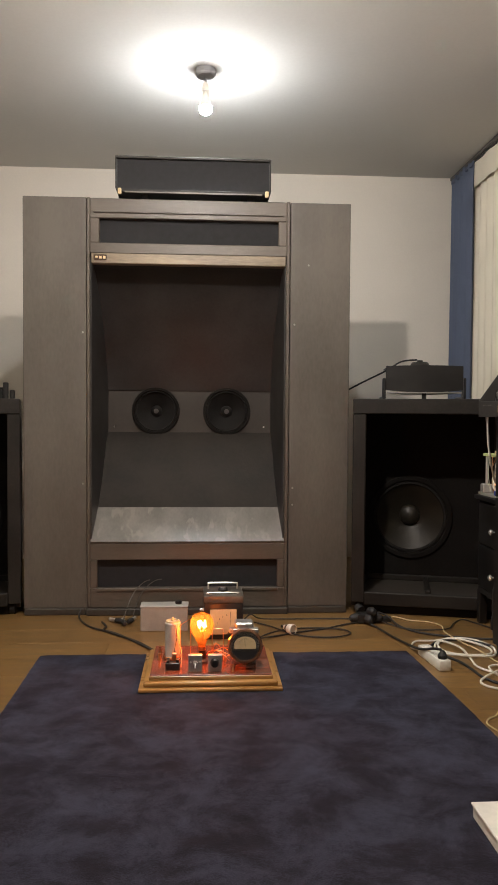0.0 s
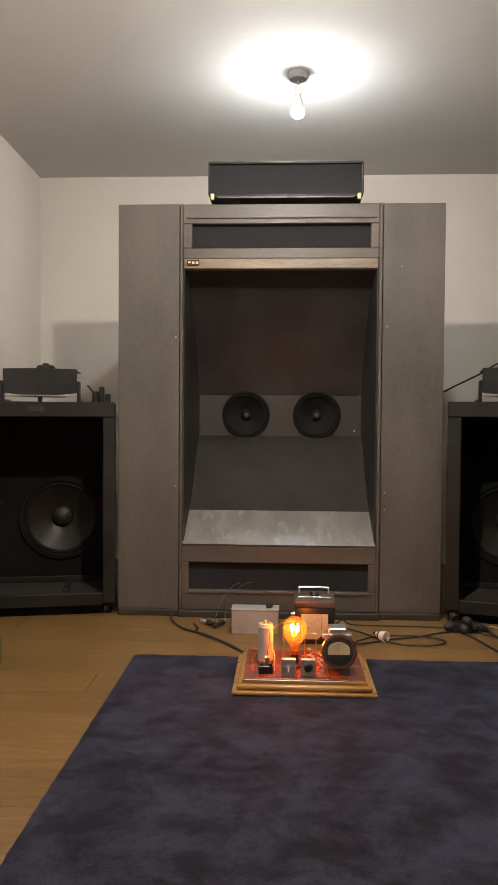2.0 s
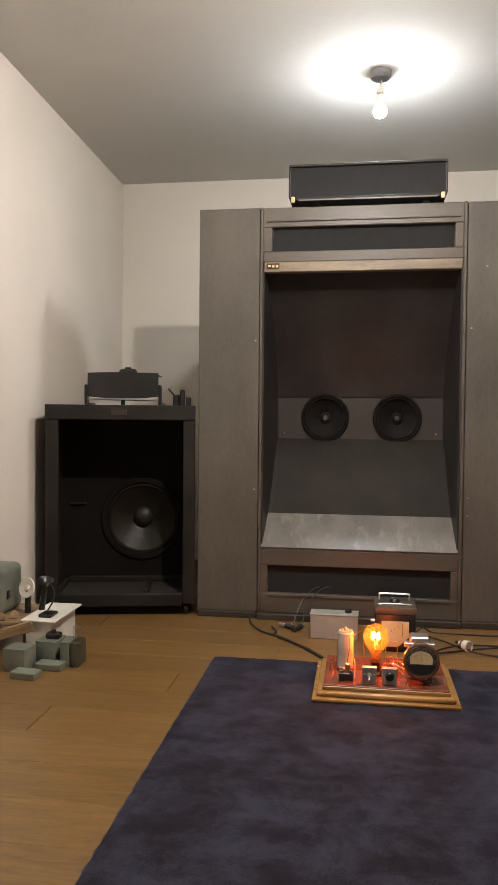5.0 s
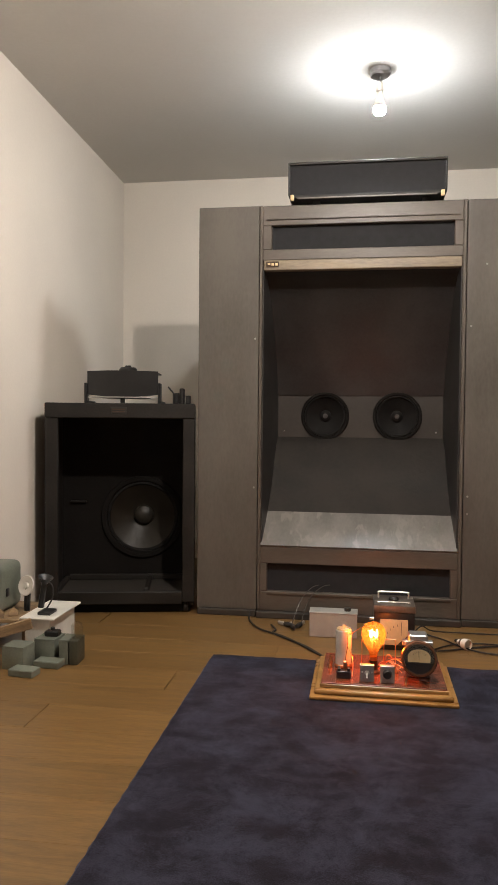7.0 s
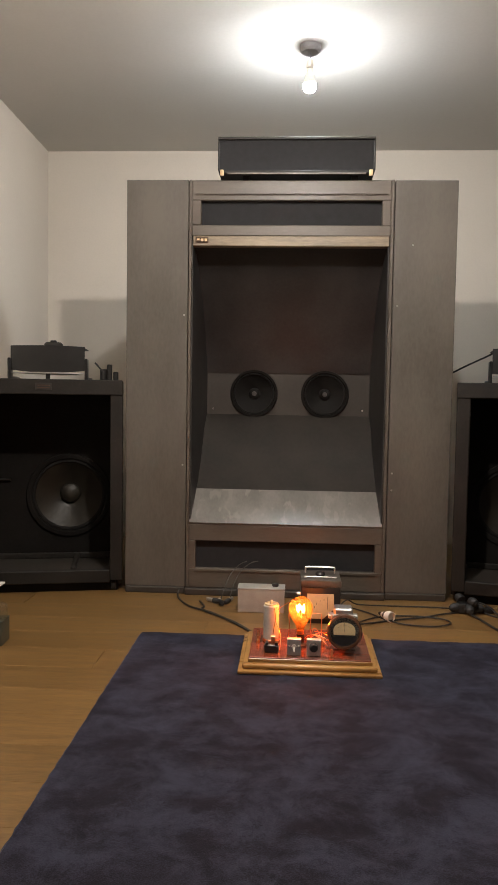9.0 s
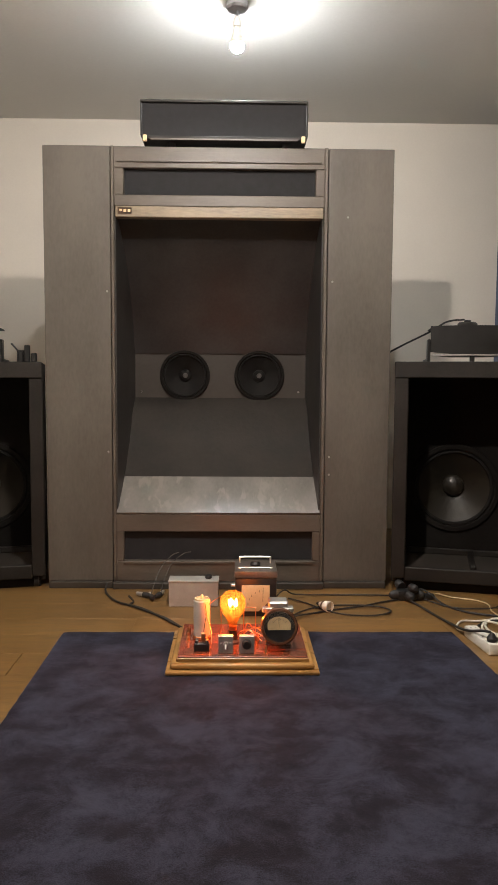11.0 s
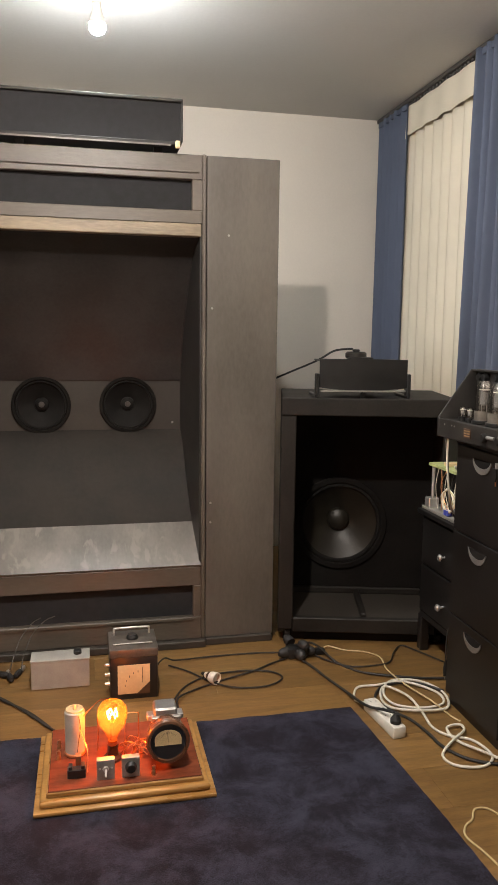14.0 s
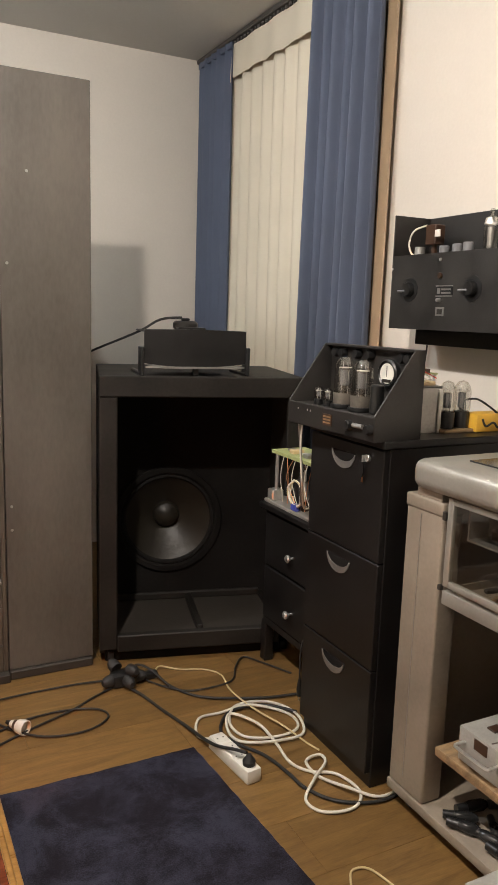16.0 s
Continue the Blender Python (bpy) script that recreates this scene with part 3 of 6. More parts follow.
def small_horn(m, w, label, cable):
    """A curved sectoral horn on a cradle, mouth to -y, standing at z = 0."""
    ob = thing("horn_tweeter", m, label, "horn", "horns on the side loudspeakers")
    h = w / 2
    # mouth: a shallow sheet box, front bowed
    prof = []
    for k in range(13):
        a = -1 + 2 * k / 12
        x, y = a * h * 0.965, 0.014 * a * a - 0.012
        prof.append(((x, y, 0.030 + 0.012 * a * a), (x, y, 0.158 - 0.003 * a * a)))
    local("mouth", bm_sheet(prof, 4, 0.006), M["plastic"], ob, "curved black horn mouth")
    bm = bmesh.new()
    bm_box(-h * 0.94, h * 0.94, 0.012, 0.20, 0.146, 0.152, 0.002, bm=bm)
    local("top_plate", bm, M["blackmetal"], ob)
    local("bottom_plate", bm_prism([(-h * 0.94, 0.0), (-h * 0.5, -0.018), (0, -0.024), (h * 0.5, -0.018), (h * 0.94, 0.0), (h * 0.4, 0.22), (-h * 0.4, 0.22)], 0.006, Matrix.Translation((0, -0.002, 0.026))), M["alu"], ob, "dull metal lower lip plate")
    for s in (-1, 1):
        local("cradle_arm", bm_box(s * h - 0.006, s * h + 0.006, -0.012, 0.05, 0.0, 0.098, 0.003), M["plastic"], ob)
        local("cradle_foot", bm_box(s * h - 0.008, s * h + 0.008, 0.0, 0.20, 0.0, 0.012, 0.003), M["plastic"], ob)
    local("centre_post", bm_box(-0.010, 0.010, -0.004, 0.012, 0.0, 0.030, 0.002), M["plastic"], ob)
    local("driver", bm_cyl(0.045, 0.032, Matrix.Translation((0, 0.17, 0.152)), 24, 0.008), M["blackmetal"], ob)
    local("terminal", bm_box(-0.015, 0.015, 0.16, 0.18, 0.184, 0.194, 0.003), M["plastic"], ob)
    local("driver_plate", bm_box(-0.04, 0.06, 0.10, 0.15, 0.152, 0.162, 0.003), M["plastic"], ob)
    return ob


small_horn(pose(-1.108, 3.79, 1.018, 0, 0, 9), 0.355, "black sectoral horn in a cradle on the bass loudspeaker", None)
small_horn(pose(1.133, 3.76, 1.030, 0, 0, -9), 0.372, "black sectoral horn in a cradle on the bass loudspeaker", None)


def cable(name, pts, r, material, label, category="cable"):
    return tagged(part(name, bm_tube(pts, r), material), label, category)


cable("horn_cable", [(0.72, 4.30, 1.0), (0.871, 4.097, 1.100), (1.0, 3.98, 1.172), (1.07, 3.945, 1.217), (1.145, 3.925, 1.226)], 0.0045, M["rubber"], "black cable running to the horn driver")
tagged(part("crossover_block", bm_box(-0.888, -0.842, 3.90, 3.95, 1.018, 1.072, 0.003), M["plastic"]), "small black terminal block on the loudspeaker", "terminal block")
post = thing("terminal_posts", pose(-0.80, 3.95, 1.018), "black capacitors and posts on the loudspeaker top", "capacitor")
for x, h in ((-0.06, 0.045), (-0.03, 0.075), (0.0, 0.04)):
    part("capacitor", bm_cyl(0.013, h, Matrix.Translation((-0.80 + x, 3.86, 1.018)), 16, 0.003), M["plastic"], post)
cable("horn_cable", [(-0.90, 3.86, 1.10), (-0.875, 3.85, 1.075), (-0.855, 3.86, 1.05), (-0.842, 3.86, 1.045)], 0.004, M["rubber"], "short black cable from horn to terminal block")


# ---- curtains ----
def curtain(name, y0, y1, x, z0, z1, waves, amp, material, label, seed):
    """Cloth hung in rounded folds that gather towards the top and drift on the way down."""
    rnd = random.Random(seed)
    ph = [rnd.uniform(0, 6.28) for _ in range(4)]
    depth = [rnd.uniform(0.65, 1.15) for _ in range(waves + 2)]
    n, rows = waves * 16, 24
    bm = bmesh.new()
    grid = []
    for j in range(rows + 1):
        v = j / rows
        z = z0 + (z1 - z0) * v
        row = []
        for i in range(n + 1):
            u = i / n
            k = u * waves + 0.10 * math.sin(2.2 * v + ph[0]) * math.sin(math.pi * u)
            c = min(int(k), waves)
            d = depth[c] * (1 - (k - c)) + depth[c + 1] * (k - c)
            w = 2 * math.pi * k
            a = amp * d * (1.0 - 0.35 * v * v)
            fold = math.sin(w) + 0.25 * math.sin(0.5 * w + ph[1])
            row.append(bm.verts.new((x + a * fold, y0 + (y1 - y0) * (u + 0.05 / waves * math.sin(w + ph[2])) + 0.010 * math.sin(3 * v + ph[3]) * (1 - v), z)))
        grid.append(row)
    for a, b in zip(grid, grid[1:]):
        for i in range(n):
            bm.faces.new((a[i], b[i], b[i + 1], a[i + 1]))
    ob = tagged(part(name, bm, material), label, "curtain")
    thick = ob.modifiers.new("thickness", "SOLIDIFY")
    thick.thickness, thick.offset = 0.0025, -1
    if waves > 1:
        part("header_tape", bm_box(x - 0.006, x + 0.006, y0, y1, z1 - 0.03, z1 - 0.002, 0.002), material, ob)
    return ob


curtain("drape", 4.790, 5.175, 1.722, 0.03, 2.50, 5, 0.024, M["bluecloth"], "dusty blue cloth drape hanging in folds", 1)
curtain("drape", 3.60, 4.03, 1.712, 0.03, 2.50, 6, 0.034, M["bluecloth"], "dusty blue cloth drape hanging in folds", 2)
sh = curtain("sheer_curtain", 4.02, 4.84, 1.762, 0.03, 2.49, 8, 0.023, M["sheer"], "cream net curtain with a scalloped valance", 3)
bm = bmesh.new()
rows = []
for i in range(61):
    u = i / 60
    y = 4.02 + 0.82 * u
    zb = 2.338 + 0.007 * abs(math.sin(u * math.pi * 5.5)) + (-0.016 if u > 0.95 else 0)
    xx = 1.737 + 0.004 * math.sin(u * 25)
    rows.append(((xx, y, zb), (xx + 0.004, y, 2.49)))
part("valance", bm_sheet(rows, 3, 0.003), M["sheer"], sh, "cream scalloped valance")
curtain("drape_lining", 3.580, 3.645, 1.768, 0.03, 2.50, 1, 0.006, M["tan"], "tan lining edge beside the blue drape", 4)
track = tagged(part("curtain_rail", bm_box(1.722, 1.748, 3.60, 5.215, 2.506, 2.528, 0.004), M["leads"]), "dark curtain rail on the ceiling", "curtain rail")
bm = bmesh.new()
for k in range(24):
    bm_cyl(0.008, 0.014, Matrix.Translation((1.742, 4.03 + k * 0.035, 2.493)), 8, 0, bm)
part("glider", bm, M["leads"], track)


# ---- the lamp demonstration board on the rug ----
def demo_board():
    ob = thing("lamp_board", pose(0.123, 2.98, 0.014), "stepped oak baseboard with a glowing bulb, meter and switches", "electrical board")
    z = 0.014

    def p(name, box, material, label="", bev=0.002, seg=1, par=None):
        return part(name, bm_box(*box, bev, seg), material, par or ob, label)
    p("base_step", (-0.121, 0.368, 2.795, 3.195, z, z + 0.012), M["wood"], "varnished oak lower step", 0.004, 2)
    p("base_moulding", (-0.106, 0.353, 2.812, 3.180, z + 0.012, z + 0.030), M["wood"], "varnished oak moulding", 0.007, 3)
    p("base_step", (-0.088, 0.337, 2.832, 3.164, z + 0.030, z + 0.043), M["wood"], "varnished oak upper step", 0.002)
    p("top_board", (-0.084, 0.333, 2.836, 3.160, z + 0.043, z + 0.047), M["redwood"], "red lacquered top board", 0.0015)
    t = z + 0.047
    # filament bulb on its holder
    bx, by = 0.092, 2.965
    holder = part("bulb_holder", bm_lathe([(0, 0), (0.026, 0), (0.026, 0.008), (0.016, 0.014), (0.015, 0.045), (0, 0.045)], Matrix.Translation((bx, by, t))), M["brown"], ob, "dark bakelite bulb holder")
    bulb = part("filament_bulb", bm_lathe([(0.0125, 0.045), (0.0135, 0.060), (0.016, 0.072), (0.025, 0.089), (0.0375, 0.110), (0.0430, 0.132), (0.0405, 0.153), (0.030, 0.169), (0.015, 0.1775), (0, 0.180)], Matrix.Translation((bx, by, t)), 32), M["amber"], ob, "glowing amber pear-shaped filament bulb")
    part("bulb_cap", bm_lathe([(0.0, 0.030), (0.0135, 0.030), (0.0140, 0.046), (0.0130, 0.058), (0, 0.058)], Matrix.Translation((bx, by, t)), 20), M["copper"], bulb)
    part("glass_stem", bm_lathe([(0.008, 0.058), (0.006, 0.09), (0.004, 0.115), (0, 0.118)], Matrix.Translation((bx, by, t)), 14), M["glass"], bulb)
    pts = []
    for k in range(9):
        a = k / 8 * math.pi * 1.7
        pts.append((bx + 0.014 * math.cos(a), by + 0.012 * math.sin(a), t + 0.137 + (0.012 if k % 2 else -0.010)))
    part("filament", bm_tube(pts, 0.0017, sub=4, sides=6), M["filament"], bulb, "glowing filament")
    for s in (-1, 1):
        part("support_wire", bm_tube([(bx + s * 0.003, by, t + 0.11), (bx + s * 0.009, by, t + 0.128), (bx + s * 0.012, by + 0.004, t + 0.14)], 0.0007, sides=5), M["steel"], bulb)
    # tall capacitor with a wrapped tube beside it
    cx, cy = -0.014, 3.015
    part("capacitor_can", bm_cyl(0.0285, 0.134, Matrix.Translation((cx, cy, t)), 28, 0.003), M["canpaint"], ob, "tall pale grey capacitor can")
    part("can_foot", bm_cyl(0.031, 0.012, Matrix.Translation((cx, cy, t)), 28, 0.003), M["copper"], ob, "copper mounting ring")
    part("can_wire", bm_tube([(cx + 0.012, cy - 0.030, t + 0.128), (cx + 0.016, cy - 0.029, t + 0.09), (cx + 0.010, cy - 0.031, t + 0.05), (cx + 0.006, cy - 0.040, t + 0.01)], 0.0012, sides=5), M["ink"], ob)
    part("can_cap", bm_lathe([(0, 0.134), (0.026, 0.134), (0.025, 0.139), (0.021, 0.139), (0.020, 0.136), (0.006, 0.137), (0.004, 0.150), (0, 0.151)], Matrix.Translation((cx, cy, t)), 24), M["dial"], ob)
    # black knife terminal
    term = p("terminal_block", (-0.034, 0.016, 2.882, 2.906, t, t + 0.026), M["plastic"], "black screw terminal block")
    for x in (-0.030, 0.003):
        p("terminal_lug", (x, x + 0.010, 2.882, 2.906, t + 0.026, t + 0.036), M["plastic"], bev=0.001, par=term)
    p("fuse_holder", (-0.012, 0.004, 2.915, 2.935, t, t + 0.048), M["copper"], bev=0.002)
    # two switch boxes
    for x, knob in ((0.045, False), (0.113, True)):
        b = p("switch_box", (x, x + 0.049, 2.862, 2.882, t, t + 0.058), M["alu"], "square aluminium switch plate", 0.0015)
        m = Matrix.Translation((x + 0.0245, 2.862, t + 0.032)) @ pose(0, 0, 0, 90)
        if knob:
            part("switch_knob", bm_lathe([(0, 0.016), (0.012, 0.015), (0.015, 0.010), (0.016, 0.0)], m, 20), M["plastic"], b, "round black knob")
        else:
            part("toggle_nut", bm_lathe([(0, 0.005), (0.008, 0.005), (0.009, 0)], m, 6), M["steel"], b)
            part("toggle_lever", bm_tube([(x + 0.0245, 2.862, t + 0.032), (x + 0.0245, 2.848, t + 0.029), (x + 0.0245, 2.838, t + 0.022)], 0.0028, sides=8, sub=3), M["steel"], b)
            for dx in (-0.016, 0.016):
                part("plate_screw", bm_lathe([(0, 0.002), (0.003, 0.0015), (0.0035, 0)], Matrix.Translation((x + 0.0245 + dx, 2.862, t + 0.034)) @ pose(0, 0, 0, 90), 8), M["steel"], b)
    # round panel meter leaning back, face to the front
    mx, my, mz = 0.243, 2.895, t + 0.080
    mm = Matrix.Translation((mx, my, mz)) @ pose(0, 0, 0, 82)
    meter = part("panel_meter", bm_lathe([(0, -0.055), (0.050, -0.055), (0.055, -0.048), (0.0555, -0.006), (0.056, 0.0), (0.0605, 0.004), (0.0615, 0.010), (0.058, 0.017), (0.051, 0.018), (0.049, 0.011), (0, 0.011)], mm, 40), M["bakelite"], ob, "round brown bakelite panel meter")
    part("meter_face", bm_cyl(0.0488, 0.0006, mm @ Matrix.Translation((0, 0, 0.0108)), 36), M["plastic"], meter, "black meter face")
    out = [(0.038 * math.cos(a), 0.006 + 0.027 * math.sin(a)) for a in [math.pi * k / 14 for k in range(15)]] + [(-0.037, -0.010), (0.037, -0.010)]
    part("dial", bm_prism(out, 0.001, mm @ Matrix.Translation((0, 0, 0.0115))), M["dial"], meter, "cream dial window")
    for k in range(11):
        a = radians(35 + 11 * k)
        part("dial_mark", bm_box(-0.0004, 0.0004, 0.022, 0.026 if k % 5 else 0.029, 0, 0.0006), M["ink"], meter).matrix_basis = mm @ Matrix.Translation((0, 0.001, 0.0127)) @ pose(0, 0, 0, 0, 0, math.degrees(a) - 90)
    part("needle", bm_box(-0.0006, 0.0006, -0.002, 0.026, 0, 0.0006), M["ink"], meter).matrix_basis = mm @ Matrix.Translation((0, 0.002, 0.0135)) @ pose(0, 0, 0, 0, 0, 4)
    part("meter_glass", bm_lathe([(0.050, 0), (0, 0.001)], mm @ Matrix.Translation((0, 0, 0.0165)), 32, close=False), M["glass"], meter)
    p("meter_bracket", (mx - 0.042, mx + 0.042, my + 0.045, my + 0.060, t, t + 0.125), M["alu"], "aluminium meter bracket")
    p("choke", (mx - 0.032, mx + 0.034, my + 0.062, my + 0.125, t, t + 0.142), M["alu"], "grey metal transformer", 0.005)
    p("choke_ear", (mx - 0.052, mx + 0.054, my + 0.075, my + 0.11, t + 0.100, t + 0.116), M["alu"], bev=0.003)
    # copper and cloth wires between the parts
    wires = [[(0.10, 3.0, t + 0.005), (0.12, 2.99, t + 0.03), (0.15, 2.98, t + 0.035), (0.19, 2.95, t + 0.01)],
             [(0.115, 2.99, t + 0.02), (0.14, 2.96, t + 0.045), (0.17, 2.95, t + 0.04), (0.20, 2.93, t + 0.03)],
             [(0.13, 3.03, t), (0.13, 3.03, t + 0.075), (0.135, 3.03, t + 0.10), (0.165, 3.03, t + 0.10), (0.170, 3.03, t + 0.09), (0.170, 3.02, t)],
             [(0.14, 2.93, t + 0.01), (0.16, 2.95, t + 0.03), (0.18, 2.98, t + 0.015), (0.20, 3.0, t + 0.02)],
             [(0.01, 3.0, t + 0.12), (0.03, 3.02, t + 0.13), (0.06, 3.06, t + 0.135), (0.09, 3.09, t + 0.12)],
             [(0.02, 2.90, t + 0.005), (0.02, 2.94, t + 0.05), (0.0, 2.99, t + 0.09), (0.005, 2.995, t + 0.13)],
             [(0.11, 2.95, t + 0.02), (0.15, 2.94, t + 0.055), (0.19, 2.97, t + 0.05), (0.21, 3.0, t + 0.02)],
             [(0.125, 2.97, t), (0.135, 2.96, t + 0.06), (0.15, 2.96, t + 0.065), (0.165, 2.97, t + 0.03), (0.17, 2.98, t)],
             [(0.145, 3.01, t + 0.04), (0.17, 2.97, t + 0.05), (0.20, 2.93, t + 0.045), (0.215, 2.91, t + 0.04)],
             [(0.05, 3.02, t), (0.052, 3.02, t + 0.06), (0.05, 3.02, t + 0.10)]]
    for w in wires:
        part("wire", bm_tube(w, 0.0016, sides=6), M["copper"], ob, "copper wire")
    for x, y in ((0.155, 2.98), (0.175, 2.985), (-0.06, 2.99), (-0.06, 3.05), (0.20, 2.865)):
        part("binding_post", bm_lathe([(0, 0.026), (0.005, 0.025), (0.006, 0.016), (0.004, 0.014), (0.006, 0.010), (0.007, 0)], Matrix.Translation((x, y, t)), 12), M["copper"], ob)
    return ob


demo_board().location.y -= 0.022


def test_meter():
    ob = thing("test_meter", pose(0.184, 3.57, 0), "old black portable meter with a cream dial and chrome handle", "meter")
    x0, x1, y0, y1 = 0.100, 0.266, 3.475, 3.650

    def p(name, box, material, label="", bev=0.004):
        return part(name, bm_box(*box, bev, 2), material, ob, label)
    body = p("case", (x0, x1, y0, y1, 0, 0.155), M["plastic"], "black bakelite case")
    p("lid", (x0 - 0.002, x1 + 0.002, y0 - 0.002, y1 + 0.002, 0.155, 0.185), M["lidgrey"], "worn brown-grey metal top")
    p("dial_face", (x0 + 0.026, x1 - 0.028, y0 - 0.003, y0, 0.022, 0.128), M["dial"], "cream dial glowing in lamp light", 0.001)
    bm = bm_prism([(0, 0), (0.045, 0), (0.045, 0.042)], 0.003, Matrix.Translation((x1 - 0.073, y0 - 0.006, 0.022)) @ pose(0, 0, 0, 90))
    bmesh.ops.translate(bm, verts=bm.verts, vec=(0, 0.003, 0))
    part("dial_corner", bm, M["brown"], ob)
    part("pointer", bm_tube([(x1 - 0.055, y0 - 0.005, 0.062), (x1 - 0.054, y0 - 0.005, 0.118)], 0.0009, sides=5), M["ink"], ob)
    for k in range(5):
        a = radians(100 + 18 * k)
        part("scale_mark", bm_box(-0.001, 0.001, -0.001, 0.0, -0.004, 0.004), M["ink"], ob).matrix_basis = Matrix.Translation((x1 - 0.060 + 0.055 * math.cos(a), y0 - 0.0035, 0.045 + 0.060 * math.sin(a)))
    part("handle", bm_tube([(x0 + 0.02, y0 + 0.135, 0.185), (x0 + 0.02, y0 + 0.135, 0.205), (x0 + 0.03, y0 + 0.135, 0.211), (x1 - 0.03, y0 + 0.135, 0.211), (x1 - 0.02, y0 + 0.135, 0.205), (x1 - 0.02, y0 + 0.135, 0.185)], 0.0035), M["steel"], ob, "chrome wire handle")
    part("front_wire", bm_tube([(x0 + 0.022, y0 + 0.042, 0.186), (x0 + 0.022, y0 + 0.040, 0.190), (x1 - 0.025, y0 + 0.040, 0.190), (x1 - 0.025, y0 + 0.042, 0.186)], 0.002), M["steel"], ob)
    part("range_knob", bm_lathe([(0, 0.016), (0.016, 0.015), (0.022, 0.006), (0.022, 0)], Matrix.Translation(((x0 + x1) / 2, y0 + 0.100, 0.185)), 20), M["plastic"], ob, "black range knob")
    for k in range(3):
        part("side_terminal", bm_lathe([(0, 0.018), (0.006, 0.017), (0.007, 0)], Matrix.Translation((x0, y0 + 0.03, 0.05 + 0.035 * k)) @ pose(0, 0, 0, 0, -90), 12), M["steel"], ob)
    return ob


test_meter().location.y -= 0.062
gb = thing("supply_box", pose(-0.07, 3.58, 0), "low grey metal supply box with a black knob", "metal box")
part("case", bm_box(-0.176, 0.030, 3.545, 3.63, 0.0, 0.103, 0.002), M["greybox"], gb)
part("cover", bm_box(-0.178, 0.032, 3.543, 3.632, 0.103, 0.109, 0.0015), M["greybox"], gb)
part("knob", bm_cyl(0.015, 0.014, Matrix.Translation((-0.012, 3.59, 0.109)), 18, 0.002), M["plastic"], gb, "black knob")


# ---- plugs, clips and cables on the floor ----
def lead_clip(x, y, rz, label):
    ob = thing("test_clip", pose(x, y, 0, 0, 0, rz), label, "clip", "clips by the horn")
    local("clip_body", bm_lathe([(0, 0), (0.010, 0.002), (0.012, 0.02), (0.008, 0.045), (0, 0.047)], Matrix.Translation((0, 0, 0.013)) @ pose(0, 0, 0, 90), 14), M["rubber"], ob)
    local("clip_jaw", bm_box(-0.006, 0.006, 0.0, 0.035, 0.006, 0.022, 0.003), M["steel"], ob, "bright metal jaw")
    return ob


lead_clip(-0.262, 3.66, 15, "test clip with a bright jaw on the floor")
lead_clip(-0.225, 3.69, -20, "test clip with a bright jaw on the floor")
lead_clip(-0.300, 3.68, 60, "test clip with a bright jaw on the floor")
cable("test_lead", [(-0.262, 3.655, 0.02), (-0.25, 3.69, 0.06), (-0.225, 3.74, 0.12), (-0.185, 3.79, 0.158), (-0.155, 3.825, 0.165)], 0.0020, M["leads"], "thin grey lead hanging from the cabinet slot")
cable("test_lead", [(-0.222, 3.69, 0.02), (-0.21, 3.72, 0.07), (-0.18, 3.76, 0.13), (-0.135, 3.80, 0.163), (-0.10, 3.825, 0.168)], 0.0020, M["leads"], "thin grey lead hanging from the cabinet slot")

